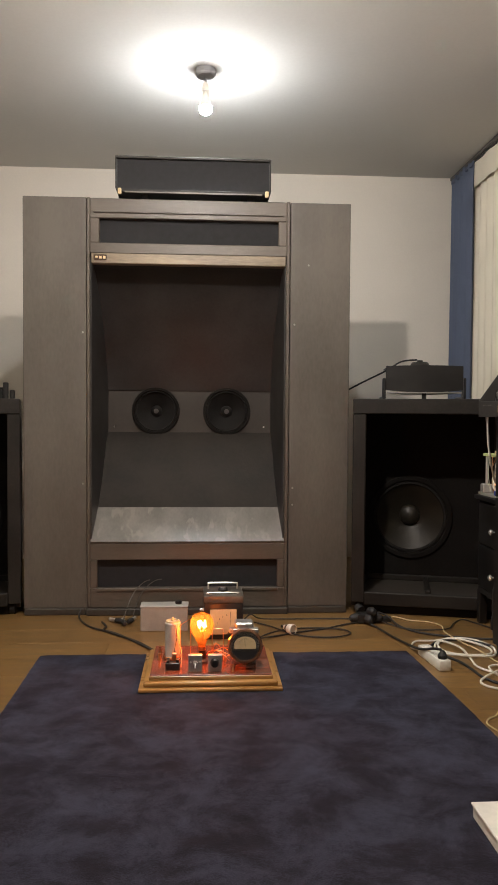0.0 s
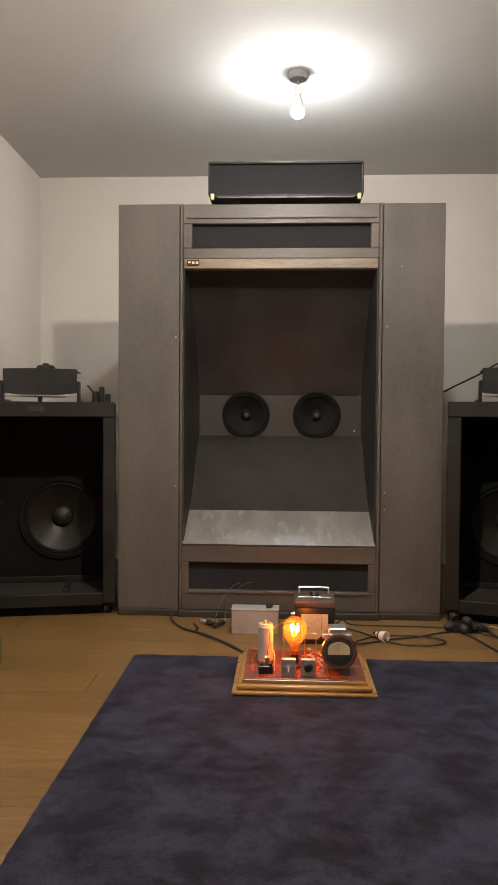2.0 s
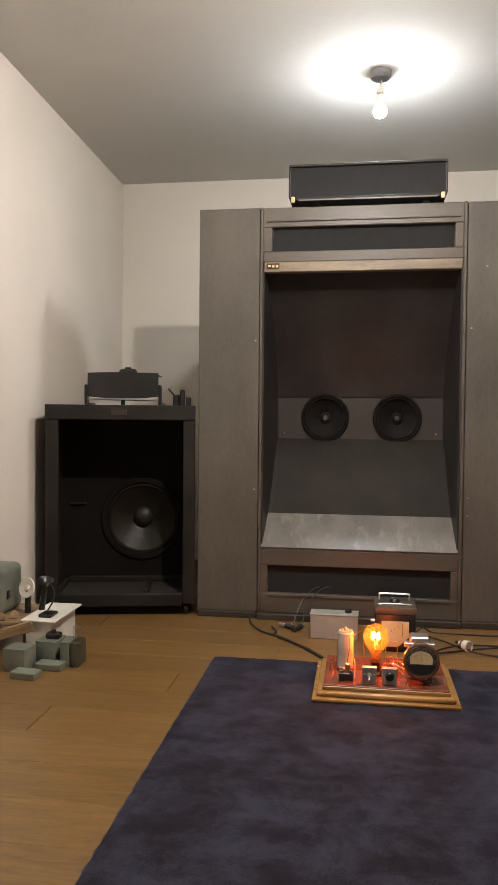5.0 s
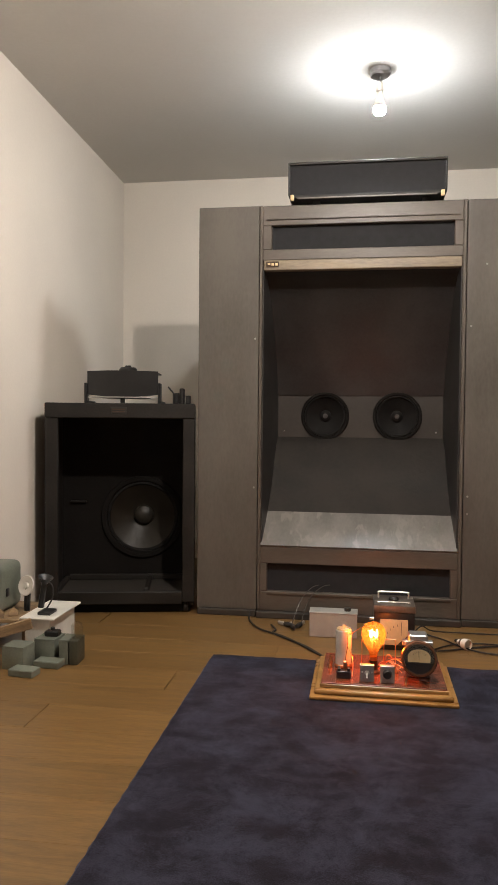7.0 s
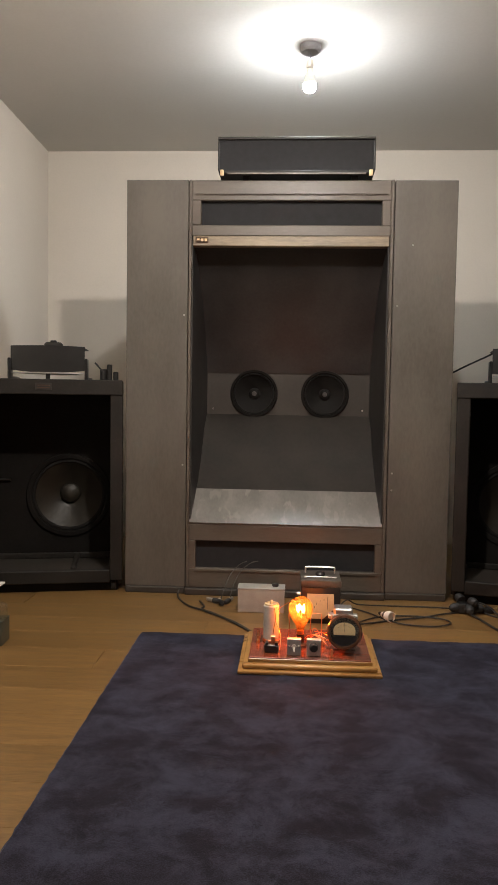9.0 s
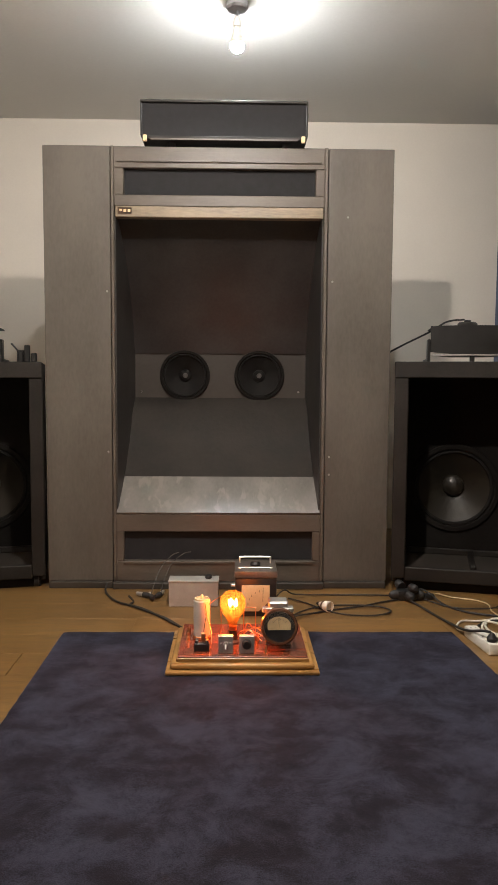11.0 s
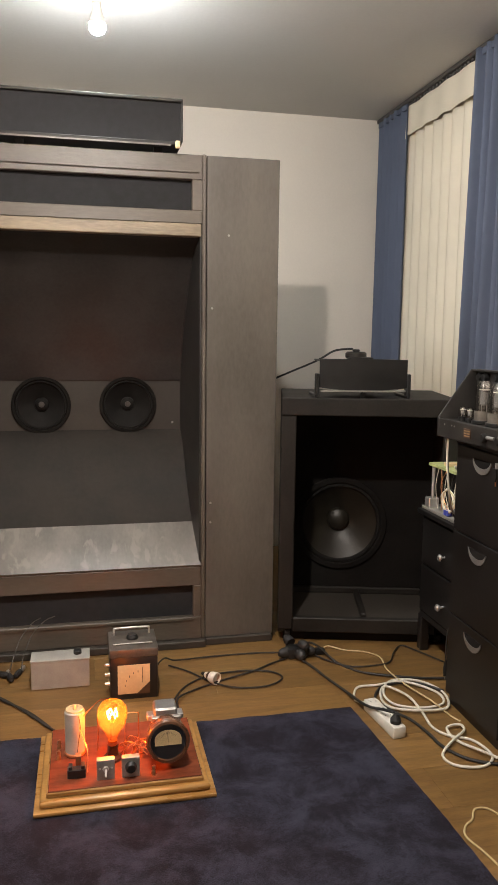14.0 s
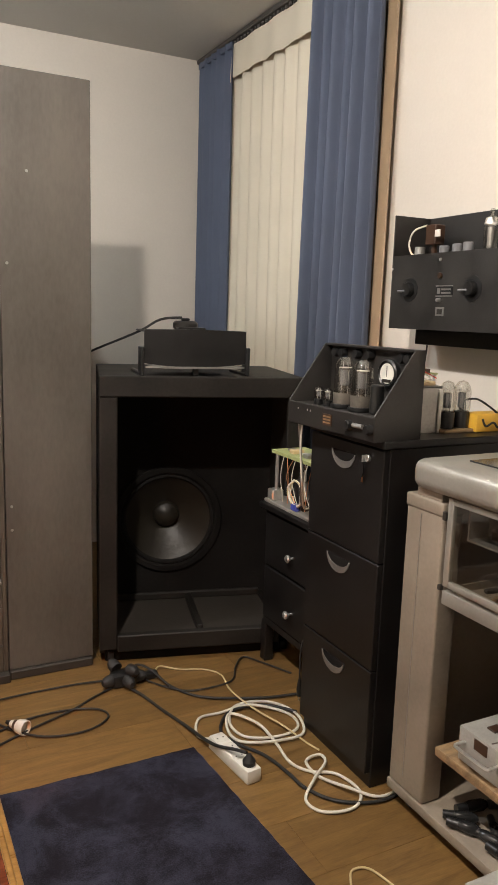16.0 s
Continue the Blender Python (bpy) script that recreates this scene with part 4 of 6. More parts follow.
FLOOR_CABLES = (
    ([(-0.475, 3.80, 0.03), (-0.47, 3.74, 0.006), (-0.40, 3.60, 0.006), (-0.29, 3.51, 0.006), (-0.20, 3.40, 0.006), (-0.085, 3.235, 0.006)], 0.0055),
    ([(-0.36, 3.68, 0.006), (-0.33, 3.60, 0.006), (-0.335, 3.55, 0.006), (-0.26, 3.47, 0.006), (-0.17, 3.37, 0.006), (-0.10, 3.26, 0.006)], 0.0055),
    ([(0.27, 3.60, 0.02), (0.31, 3.62, 0.05), (0.36, 3.66, 0.02), (0.50, 3.70, 0.006), (0.68, 3.70, 0.006), (0.80, 3.68, 0.008)], 0.004),
    ([(0.32, 3.25, 0.03), (0.33, 3.35, 0.02), (0.40, 3.43, 0.006), (0.52, 3.49, 0.006), (0.64, 3.54, 0.006), (0.72, 3.59, 0.006), (0.80, 3.63, 0.006)], 0.0045),
    ([(0.30, 3.30, 0.02), (0.36, 3.45, 0.006), (0.46, 3.53, 0.006), (0.60, 3.55, 0.006), (0.71, 3.52, 0.006), (0.735, 3.46, 0.006), (0.66, 3.41, 0.006), (0.55, 3.42, 0.006), (0.47, 3.48, 0.006), (0.40, 3.58, 0.006), (0.33, 3.65, 0.006)], 0.004),
    ([(0.83, 3.63, 0.012), (0.87, 3.55, 0.006), (0.90, 3.43, 0.006), (0.93, 3.32, 0.008), (0.950, 3.16, 0.030), (0.975, 3.06, 0.062), (0.992, 3.022, 0.070)], 0.0062),
    ([(0.885, 3.735, 0.006), (0.915, 3.705, 0.030), (0.945, 3.655, 0.026), (0.98, 3.56, 0.006), (1.04, 3.46, 0.006), (1.14, 3.40, 0.008), (1.25, 3.36, 0.008), (1.36, 3.34, 0.008)], 0.0055),
    ([(0.90, 3.66, 0.01), (0.95, 3.58, 0.006), (1.02, 3.51, 0.006), (1.12, 3.50, 0.006), (1.19, 3.52, 0.006), (1.24, 3.60, 0.006), (1.30, 3.66, 0.006), (1.34, 3.60, 0.006), (1.40, 3.48, 0.006)], 0.004),
    ([(1.28, 3.24, 0.012), (1.20, 3.32, 0.012), (1.09, 3.33, 0.008), (1.02, 3.25, 0.006), (1.03, 3.17, 0.006), (1.08, 3.08, 0.006), (1.10, 2.98, 0.006), (1.11, 2.90, 0.006), (1.16, 2.82, 0.006), (1.26, 2.775, 0.006), (1.38, 2.79, 0.006)], 0.0062),
)
for pts, r in FLOOR_CABLES:
    cable("power_cable", pts, r * 0.78, M["rubber"], "black rubber cable lying on the laminate floor")
cable("extension_cord", [(0.970, 3.190, 0.02), (0.945, 3.25, 0.006), (0.985, 3.335, 0.006), (1.06, 3.34, 0.006), (1.16, 3.33, 0.016), (1.255, 3.25, 0.006), (1.24, 3.165, 0.006), (1.15, 3.15, 0.006), (1.07, 3.19, 0.006), (1.06, 3.27, 0.01), (1.12, 3.35, 0.012),
                         (1.22, 3.33, 0.014), (1.275, 3.24, 0.010), (1.24, 3.13, 0.010), (1.15, 3.12, 0.012), (1.05, 3.16, 0.010), (1.035, 3.23, 0.012), (1.08, 3.31, 0.014), (1.13, 3.22, 0.018), (1.14, 3.12, 0.006), (1.13, 3.02, 0.006), (1.16, 2.96, 0.006),
                         (1.22, 2.92, 0.006), (1.235, 2.83, 0.006), (1.18, 2.78, 0.006), (1.10, 2.80, 0.006), (1.085, 2.86, 0.006), (1.15, 2.92, 0.014), (1.215, 2.97, 0.014), (1.22, 3.01, 0.012), (1.17, 3.0, 0.010), (1.17, 2.93, 0.006), (1.21, 2.84, 0.016), (1.27, 2.79, 0.006), (1.36, 2.80, 0.006)],
      0.0044, M["cord"], "coiled white extension cord lying on the floor")
cable("thin_cord", [(0.955, 3.66, 0.01), (0.99, 3.70, 0.012), (1.05, 3.665, 0.004), (1.13, 3.63, 0.004), (1.17, 3.57, 0.004), (1.155, 3.48, 0.004), (1.15, 3.38, 0.014), (1.17, 3.28, 0.014), (1.20, 3.18, 0.014), (1.225, 3.09, 0.004), (1.24, 3.04, 0.004)], 0.003, M["yellowcord"], "thin cream cord lying on the floor")
cable("thin_cord", [(1.00, 2.36, 0.004), (0.985, 2.44, 0.004), (0.97, 2.50, 0.004), (0.99, 2.54, 0.004), (1.02, 2.56, 0.004), (1.05, 2.60, 0.004), (1.09, 2.59, 0.004), (1.11, 2.52, 0.004), (1.12, 2.44, 0.004), (1.13, 2.37, 0.004)], 0.0028, M["yellowcord"], "thin cream cord lying on the floor")


def power_strip():
    m = pose(0.986, 3.086, 0.0, 0, 0, -83.5)
    ob = thing("power_strip", m, "white four-socket power strip lying on the floor", "power strip")
    local("body", bm_box(-0.104, 0.104, -0.023, 0.023, 0.0, 0.040, 0.005, 2), M["white"], ob)
    for k in range(4):
        x = -0.075 + k * 0.050
        s = local("socket", bm_lathe([(0.0215, 0.0405), (0.0195, 0.0415), (0.0185, 0.0405), (0.018, 0.0402), (0, 0.0402)], Matrix.Translation((x, 0, 0)), 24), M["white"], ob)
        for d in (-0.0095, 0.0095):
            local("socket_hole", bm_cyl(0.0025, 0.0006, Matrix.Translation((x, d, 0.0402)), 10), M["ink"], s)
    local("plug", bm_lathe([(0, 0), (0.017, 0.0), (0.018, 0.012), (0.011, 0.022), (0.006, 0.030), (0, 0.030)], Matrix.Translation((0.075, 0, 0.041)), 18), M["rubber"], ob, "black plug")
    return ob


power_strip()
conn = thing("cable_socket", pose(0.463, 3.495, 0.0), "round white mains connector lying on the floor", "connector")
cm = Matrix.Translation((0.480, 3.475, 0.0225)) @ pose(0, 0, 0, 90, 0, 38)
part("shell", bm_lathe([(0.010, -0.045), (0.014, -0.030), (0.020, -0.015), (0.0225, 0.0), (0.0225, 0.012), (0.0195, 0.0125), (0.0185, 0.0), (0, -0.002)], cm, 26, close=False), M["white"], conn)
part("strain_relief", bm_lathe([(0, -0.062), (0.006, -0.062), (0.009, -0.044), (0, -0.044)], cm, 14), M["rubber"], conn)
part("grip_band", bm_lathe([(0.0150, -0.030), (0.0175, -0.024), (0.0185, -0.020), (0.0190, -0.018)], cm, 20, close=False), M["brown"], conn)
ad = thing("plug_adapter", pose(0.855, 3.655, 0), "cluster of black plugs in a multi-way adapter", "adapter")
part("adapter_body", bm_box(0.80, 0.885, 3.62, 3.68, 0.0, 0.045, 0.010, 2), M["plastic"], ad)
for x, y, zz, rx, rz in ((0.825, 3.67, 0.050, -70, 20), (0.862, 3.64, 0.052, 80, 15), (0.805, 3.645, 0.024, 90, -70), (0.880, 3.65, 0.024, 90, 60), (0.848, 3.625, 0.024, 90, 5)):
    part("plug", bm_lathe([(0, 0.042), (0.009, 0.041), (0.017, 0.032), (0.021, 0.018), (0.021, 0)], Matrix.Translation((x, y, zz)) @ pose(0, 0, 0, rx, 0, rz), 16), M["rubber"], ad)
cp = thing("inline_plug", pose(0.94, 3.655, 0), "small black inline plug on the floor", "plug")
part("plug_body", bm_box(0.915, 0.965, 3.64, 3.672, 0, 0.024, 0.007, 2), M["plastic"], cp)


# ---- file cabinet and what stands on it ----
def file_cabinet():
    ob = thing("file_cabinet", pose(1.50, 2.97, 0), "tall black three-drawer file cabinet with crescent grips", "file cabinet")
    x0, x1, y0, y1, h = 1.252, 1.76, 2.836, 3.180, 0.947
    part("body", bm_box(x0 + 0.018, x1, y0, y1, 0.0, h - 0.02, 0.002), M["furn"], ob)
    part("top", bm_box(x0 - 0.004, x1, y0 - 0.004, y1 + 0.003, h - 0.02, h, 0.003), M["furn"], ob)
    for k, (za, zb) in enumerate(((0.045, 0.335), (0.339, 0.628), (0.632, 0.922))):
        # front with a cut crescent: the cut is a recessed half-moon lined in pale plastic
        d = part("drawer", bm_box(x0, x0 + 0.018, y0 + 0.002, y1 - 0.002, za, zb, 0.002), M["furn"], ob, "black drawer front")
        yc, zt = (y0 + y1) / 2 + 0.004, zb - 0.029
        arc = [(0.055 * math.cos(a), 0.045 * math.sin(a)) for a in [math.pi + math.pi * i / 18 for i in range(19)]]
        m = Matrix.Translation((x0 + 0.001, yc, zt)) @ Matrix(((0, 0, -1, 0), (-1, 0, 0, 0), (0, 1, 0, 0), (0, 0, 0, 1)))
        part("grip_recess", bm_prism(arc, 0.003, m), M["inner"], d)
        ring = [(0.055 * math.cos(a), 0.045 * math.sin(a)) for a in [math.pi + math.pi * i / 18 for i in range(19)]]
        inner = [(0.053 * math.cos(a), 0.004 + 0.030 * math.sin(a)) for a in [2 * math.pi - math.pi * i / 18 for i in range(19)]]
        part("grip_lip", bm_prism(ring + inner[1:-1], 0.005, m), M["alu"], d, "pale grey crescent grip")
    lock = part("lock", bm_cyl(0.010, 0.008, Matrix.Translation((x0, y0 + 0.065, 0.895)) @ pose(0, 0, 0, 0, -90), 16, 0.001), M["steel"], ob, "small lock with keys")
    part("key", bm_box(x0 - 0.022, x0 - 0.004, y0 + 0.064, y0 + 0.066, 0.886, 0.904, 0.0008), M["steel"], lock)
    part("key_fob", bm_prism([(-0.010, 0), (0.010, 0), (0.012, -0.025), (0.006, -0.040), (-0.008, -0.038)], 0.004, Matrix.Translation((x0 - 0.016, y0 + 0.072, 0.886)) @ pose(0, 0, 0, 90, 0, -90)), M["plastic"], lock)
    part("key_blade", bm_box(x0 - 0.016, x0 - 0.0145, y0 + 0.066, y0 + 0.072, 0.832, 0.862), M["copper"], lock)
    return ob


file_cabinet()


def valve(parent, x, y, z, r, h, base=0.25):
    """A glass valve on a dark base."""
    b = h * base
    v = part("valve_base", bm_cyl(r * 0.92, b, Matrix.Translation((x, y, z)), 18, 0.001), M["plastic"], parent)
    part("valve_glass", bm_lathe([(r * 0.9, b), (r, b + 0.01), (r, h * 0.72), (r * 0.88, h * 0.86), (r * 0.55, h * 0.96), (0, h)], Matrix.Translation((x, y, z)), 22), M["tube"], v, "clear glass valve envelope")
    part("valve_plate", bm_box(x - r * 0.32, x + r * 0.32, y - r * 0.42, y + r * 0.42, z + h * 0.42, z + h * 0.74, 0.003), M["rose"], v)
    part("valve_stem", bm_lathe([(r * 0.35, b), (r * 0.2, h * 0.3), (r * 0.12, h * 0.42)], Matrix.Translation((x, y, z)), 12), M["tube"], v)
    for s in (-1, 1):
        part("valve_support", bm_tube([(x, y + s * r * 0.5, z + b), (x, y + s * r * 0.5, z + h * 0.6), (x, y + s * r * 0.3, z + h * 0.88)], 0.0009, sides=5, sub=2), M["steel"], v)
    part("valve_spacer", bm_cyl(r * 0.62, 0.0015, Matrix.Translation((x, y, z + h * 0.76)), 14), M["whitebox"], v)
    return v


def console():
    """A sloped black case, open to the front, with valves on its deck."""
    z = 0.947
    ob = thing("valve_console", pose(1.27, 3.03, z), "black sloping valve amplifier console on the file cabinet", "amplifier")
    xf, xb, ya, yb = 1.194, 1.345, 2.836, 3.220
    part("front_panel", bm_box(xf, xf + 0.006, ya, yb, z, z + 0.062, 0.002), M["blackmetal"], ob)
    part("deck", bm_box(xf + 0.006, xb, ya + 0.006, yb - 0.006, z + 0.052, z + 0.058), M["blackmetal"], ob)
    part("back_panel", bm_box(xb - 0.012, xb, ya + 0.006, yb - 0.006, z, z + 0.222, 0.002), M["blackmetal"], ob)
    part("base_plate", bm_box(xf + 0.006, xb - 0.012, ya + 0.006, yb - 0.006, z, z + 0.004), M["blackmetal"], ob)
    for y in (ya, yb - 0.006):
        out = [(xf, 0), (xb, 0), (xb, 0.225), (xf + 0.118, 0.225), (xf, 0.064)]
        bm = bm_prism(out, 0.006, Matrix.Translation((0, y + 0.006, z)) @ pose(0, 0, 0, 90), 0.0015)
        part("side_panel", bm, M["blackmetal"], ob)
    part("top_edge", bm_box(xf + 0.118, xb, ya + 0.006, yb - 0.006, z + 0.219, z + 0.225, 0.001), M["blackmetal"], ob)
    dz = z + 0.058
    for x, y, r, h in ((1.262, 3.052, 0.0285, 0.142), (1.262, 2.976, 0.0285, 0.138)):
        valve(ob, x, y, dz, r, h, 0.12)
        part("socket_ring", bm_cyl(0.033, 0.012, Matrix.Translation((x - 0.004, y, dz)), 22, 0.002), M["plastic"], ob)
        part("chrome_can", bm_lathe([(0.0295, 0.012), (0.0300, 0.040), (0.0295, 0.042)], Matrix.Translation((x, y, dz)), 24, close=False), M["lidgrey"], ob, "dull metal valve skirt")
    for y in (3.138, 3.096):
        valve(ob, 1.240, y, dz, 0.0145, 0.050, 0.3)
    part("black_can", bm_cyl(0.018, 0.075, Matrix.Translation((1.262, 2.915, dz)), 16, 0.003), M["plastic"], ob)
    mm = Matrix.Translation((xb - 0.012, 2.950, z + 0.158)) @ pose(0, 0, 0, 0, -90)
    meter = part("round_meter", bm_lathe([(0.038, 0), (0.038, 0.012), (0.033, 0.016), (0.029, 0.012), (0, 0.012)], mm, 30), M["plastic"], ob, "round black meter")
    part("meter_dial", bm_cyl(0.027, 0.001, mm @ Matrix.Translation((0, 0, 0.0125)), 26), M["whitebox"], meter, "white meter dial")
    part("meter_needle", bm_box(xb - 0.0265, xb - 0.026, 2.949, 2.951, z + 0.150, z + 0.178), M["ink"], meter)
    part("meter_shade", bm_box(xb - 0.0265, xb - 0.026, 2.933, 2.967, z + 0.135, z + 0.143), M["ink"], meter)
    for y in (3.18, 3.15, 3.085, 3.03, 2.90, 2.875):
        part("panel_knob", bm_lathe([(0, 0.02), (0.011, 0.019), (0.014, 0.010), (0.014, 0)], Matrix.Translation((xb - 0.012, y, z + 0.200)) @ pose(0, 0, 0, 0, -90), 16), M["plastic"], ob)
    part("round_port", bm_cyl(0.022, 0.003, Matrix.Translation((xb - 0.012, 3.045, z + 0.145)) @ pose(0, 0, 0, 0, -90), 24), M["ink"], ob)
    for y, r in ((2.932, 0.014), (2.852, 0.013)):
        k = part("front_knob", bm_lathe([(0, 0.016), (r * 0.8, 0.015), (r, 0.010), (r, 0)], Matrix.Translation((xf, y, z + 0.030)) @ pose(0, 0, 0, 0, -90), 18), M["plastic"], ob)
    part("toggle_bar", bm_tube([(xf - 0.006, 2.912, z + 0.034), (xf - 0.006, 2.874, z + 0.034)], 0.006, sides=10), M["alu"], ob, "bright bar between the knobs")
    plate = part("name_plate", bm_box(xf - 0.002, xf, 3.010, 3.050, z + 0.016, z + 0.046), M["brown"], ob, "small brown name plate")
    for k in range(3):
        part("plate_line", bm_box(xf - 0.003, xf - 0.002, 3.014, 3.046, z + 0.021 + 0.008 * k, z + 0.025 + 0.008 * k), M["rawwood"], plate)
    for y in (3.17, 3.125, 3.11):
        part("rivet", bm_lathe([(0, 0.002), (0.003, 0)], Matrix.Translation((xf, y, z + 0.045)) @ pose(0, 0, 0, 0, -90), 8), M["alu"], ob)
    return ob


sloped = console()
sloped.rotation_euler.z = radians(3)
sloped.location.x += 0.008
cable("console_lead", [(1.215, 3.19, 0.947), (1.225, 3.195, 0.88), (1.235, 3.20, 0.80), (1.30, 3.30, 0.68), (1.38, 3.40, 0.63)], 0.004, M["alu"], "grey lead hanging from the console")
cable("console_lead", [(1.215, 3.175, 0.947), (1.22, 3.185, 0.86), (1.24, 3.20, 0.76), (1.31, 3.30, 0.66), (1.39, 3.40, 0.625)], 0.003, M["cord"], "pale lead hanging from the console")


def parts_chassis():
    z = 0.947
    ob = thing("valve_chassis", pose(1.46, 2.95, z), "small open valve chassis with a metal transformer", "chassis")
    tr = part("transformer", bm_box(1.432, 1.500, 2.872, 2.935, z, z + 0.115, 0.004), M["rose"], ob, "dull grey transformer core")
    for y in (2.870, 2.933):
        part("clamp", bm_box(1.425, 1.507, y - 0.002, y + 0.004, z, z + 0.125, 0.001), M["alu"], tr)
    part("top_clamp", bm_box(1.425, 1.507, 2.868, 2.938, z + 0.120, z + 0.126, 0.001), M["alu"], tr)
    part("board", bm_box(1.43, 1.55, 2.94, 3.06, z + 0.150, z + 0.154), M["pcb"], ob, "small board on posts")
    for x, y in ((1.436, 2.946), (1.544, 2.946), (1.436, 3.054), (1.544, 3.054)):
        part("post", bm_cyl(0.004, 0.150, Matrix.Translation((x, y, z)), 8), M["steel"], ob)
    part("red_part", bm_box(1.45, 1.49, 2.965, 3.0, z + 0.154, z + 0.178, 0.006, 2), M["red"], ob, "red plastic part")
    for k in range(4):
        part("coil", bm_cyl(0.009, 0.022, Matrix.Translation((1.418, 2.885, z + 0.012 + 0.026 * k)) @ pose(0, 0, 0, 0, 90), 10, 0.002), M["brown"], ob)
    rnd = random.Random(5)
    for x in (1.426, 1.494):
        part("side_strip", bm_box(x, x + 0.011, 2.862, 2.867, z, z + 0.118, 0.001), M["whitebox"], tr, "pale frame strip")
    part("coil_bobbin", bm_box(1.444, 1.488, 2.872, 2.935, z + 0.127, z + 0.138, 0.003), M["dial"], tr)
    for x, y, r_, h_ in ((1.535, 2.93, 0.017, 0.125), (1.562, 2.985, 0.019, 0.135), (1.515, 2.985, 0.015, 0.105)):
        valve(ob, x, y, z, r_, h_, 0.28)
    for k in range(4):
        part("tag_strip", bm_box(1.445 + 0.022 * k, 1.460 + 0.022 * k, 2.944, 2.956, z + 0.154, z + 0.162 + 0.004 * (k % 2), 0.001), M[("whitebox", "copper", "dial", "brown")[k]], ob)
    for k in range(18):
        a = (1.43 + rnd.uniform(-0.02, 0.02), 2.86 + rnd.uniform(0, 0.08), z + rnd.uniform(0.0, 0.1))
        b = (1.45 + rnd.uniform(-0.03, 0.08), 2.90 + rnd.uniform(0, 0.1), z + rnd.uniform(0.03, 0.15))
        part("wire", bm_tube([a, ((a[0] + b[0]) / 2 - 0.02, (a[1] + b[1]) / 2, max(a[2], b[2]) + 0.02), b], 0.0015, sides=5, sub=4), M[("rubber", "red", "cord")[k % 3]], ob)
    return ob


parts_chassis().location += Vector((-0.010, 0.055, 0))
rack = thing("valve_pair", pose(1.58, 2.90, 0.947), "two large glass valves standing on the file cabinet", "valves")
part("wooden_base", bm_box(1.535, 1.665, 2.845, 2.915, 0.947, 0.957, 0.002), M["rawwood"], rack)
for x in (1.568, 1.620):
    valve(rack, x, 2.88, 0.957, 0.0245, 0.130, 0.35)
rack.location += Vector((-0.045, 0.050, 0))
yb_ = thing("yellow_meter", pose(1.72, 2.87, 0.947), "yellow-cased handheld meter with dark leads", "meter")
part("case", bm_box(1.672, 1.800, 2.825, 2.885, 0.947, 0.998, 0.006, 2), M["yellow"], yb_)
part("probe", bm_cyl(0.009, 0.085, Matrix.Translation((1.678, 2.890, 0.947)), 12, 0.003), M["plastic"], yb_)
part("lead", bm_tube([(1.690, 2.822, 0.985), (1.70, 2.818, 0.965), (1.725, 2.816, 0.975), (1.745, 2.818, 0.960), (1.765, 2.822, 0.985)], 0.003, sides=6), M["rubber"], yb_)
part("lead", bm_tube([(1.682, 2.888, 1.03), (1.70, 2.86, 1.035), (1.73, 2.84, 1.015), (1.75, 2.83, 0.998)], 0.003, sides=6), M["rubber"], yb_)


yb_.location += Vector((-0.080, 0.060, 0))


cable("hanging_lead", [(1.356, 3.192, 0.36), (1.300, 3.194, 0.33), (1.262, 3.194, 0.27), (1.256, 3.194, 0.20), (1.257, 3.193, 0.150)], 0.0028, M["rubber"], "thin black lead hanging beside the chest")
hp = thing("hanging_plug", pose(1.257, 3.193, 0.10), "small black plug on a hanging lead", "plug")
part("plug_body", bm_lathe([(0, 0.092), (0.007, 0.094), (0.009, 0.118), (0.006, 0.142), (0.0035, 0.152), (0, 0.153)], Matrix.Translation((1.257, 3.193, 0)), 14), M["plastic"], hp)
part("plug_pin", bm_cyl(0.002, 0.014, Matrix.Translation((1.257, 3.193, 0.079)), 8), M["alu"], hp)


# ---- small chest of drawers and the open chassis on it ----
def chest():
    ob = thing("small_chest", pose(1.55, 3.40, 0), "low black two-drawer bedside chest with round knobs", "chest of drawers")
    x0, x1, y0, y1 = 1.357, 1.70, 3.20, 3.650
    part("top", bm_box(x0 - 0.012, x1, y0, y1 + 0.012, 0.572, 0.592, 0.005, 2), M["furn"], ob)
    part("body", bm_box(x0 + 0.016, x1, y0 + 0.01, y1, 0.155, 0.572), M["furn"], ob)
    for za, zb in ((0.175, 0.365), (0.373, 0.562)):
        d = part("drawer", bm_box(x0, x0 + 0.016, y0 + 0.022, y1 - 0.022, za, zb, 0.003), M["furn"], ob, "black drawer front")
        for y in (3.432,):
            part("knob", bm_lathe([(0.005, 0), (0.005, 0.010), (0.013, 0.016), (0.014, 0.022), (0.009, 0.027), (0, 0.028)], Matrix.Translation((x0, y, (za + zb) / 2 - 0.02)) @ pose(0, 0, 0, 0, -90), 18), M["steel"], d, "bright round knob")
    for y in (y0 + 0.012, y1 - 0.042):
        for x in (x0 + 0.004, x1 - 0.04):
            part("leg", bm_box(x, x + 0.036, y, y + 0.036, 0.0, 0.155, 0.003), M["furn"], ob)
    part("apron", bm_box(x0 + 0.004, x0 + 0.018, y0 + 0.02, y1 - 0.02, 0.145, 0.172, 0.002), M["furn"], ob)
    return ob


chest()


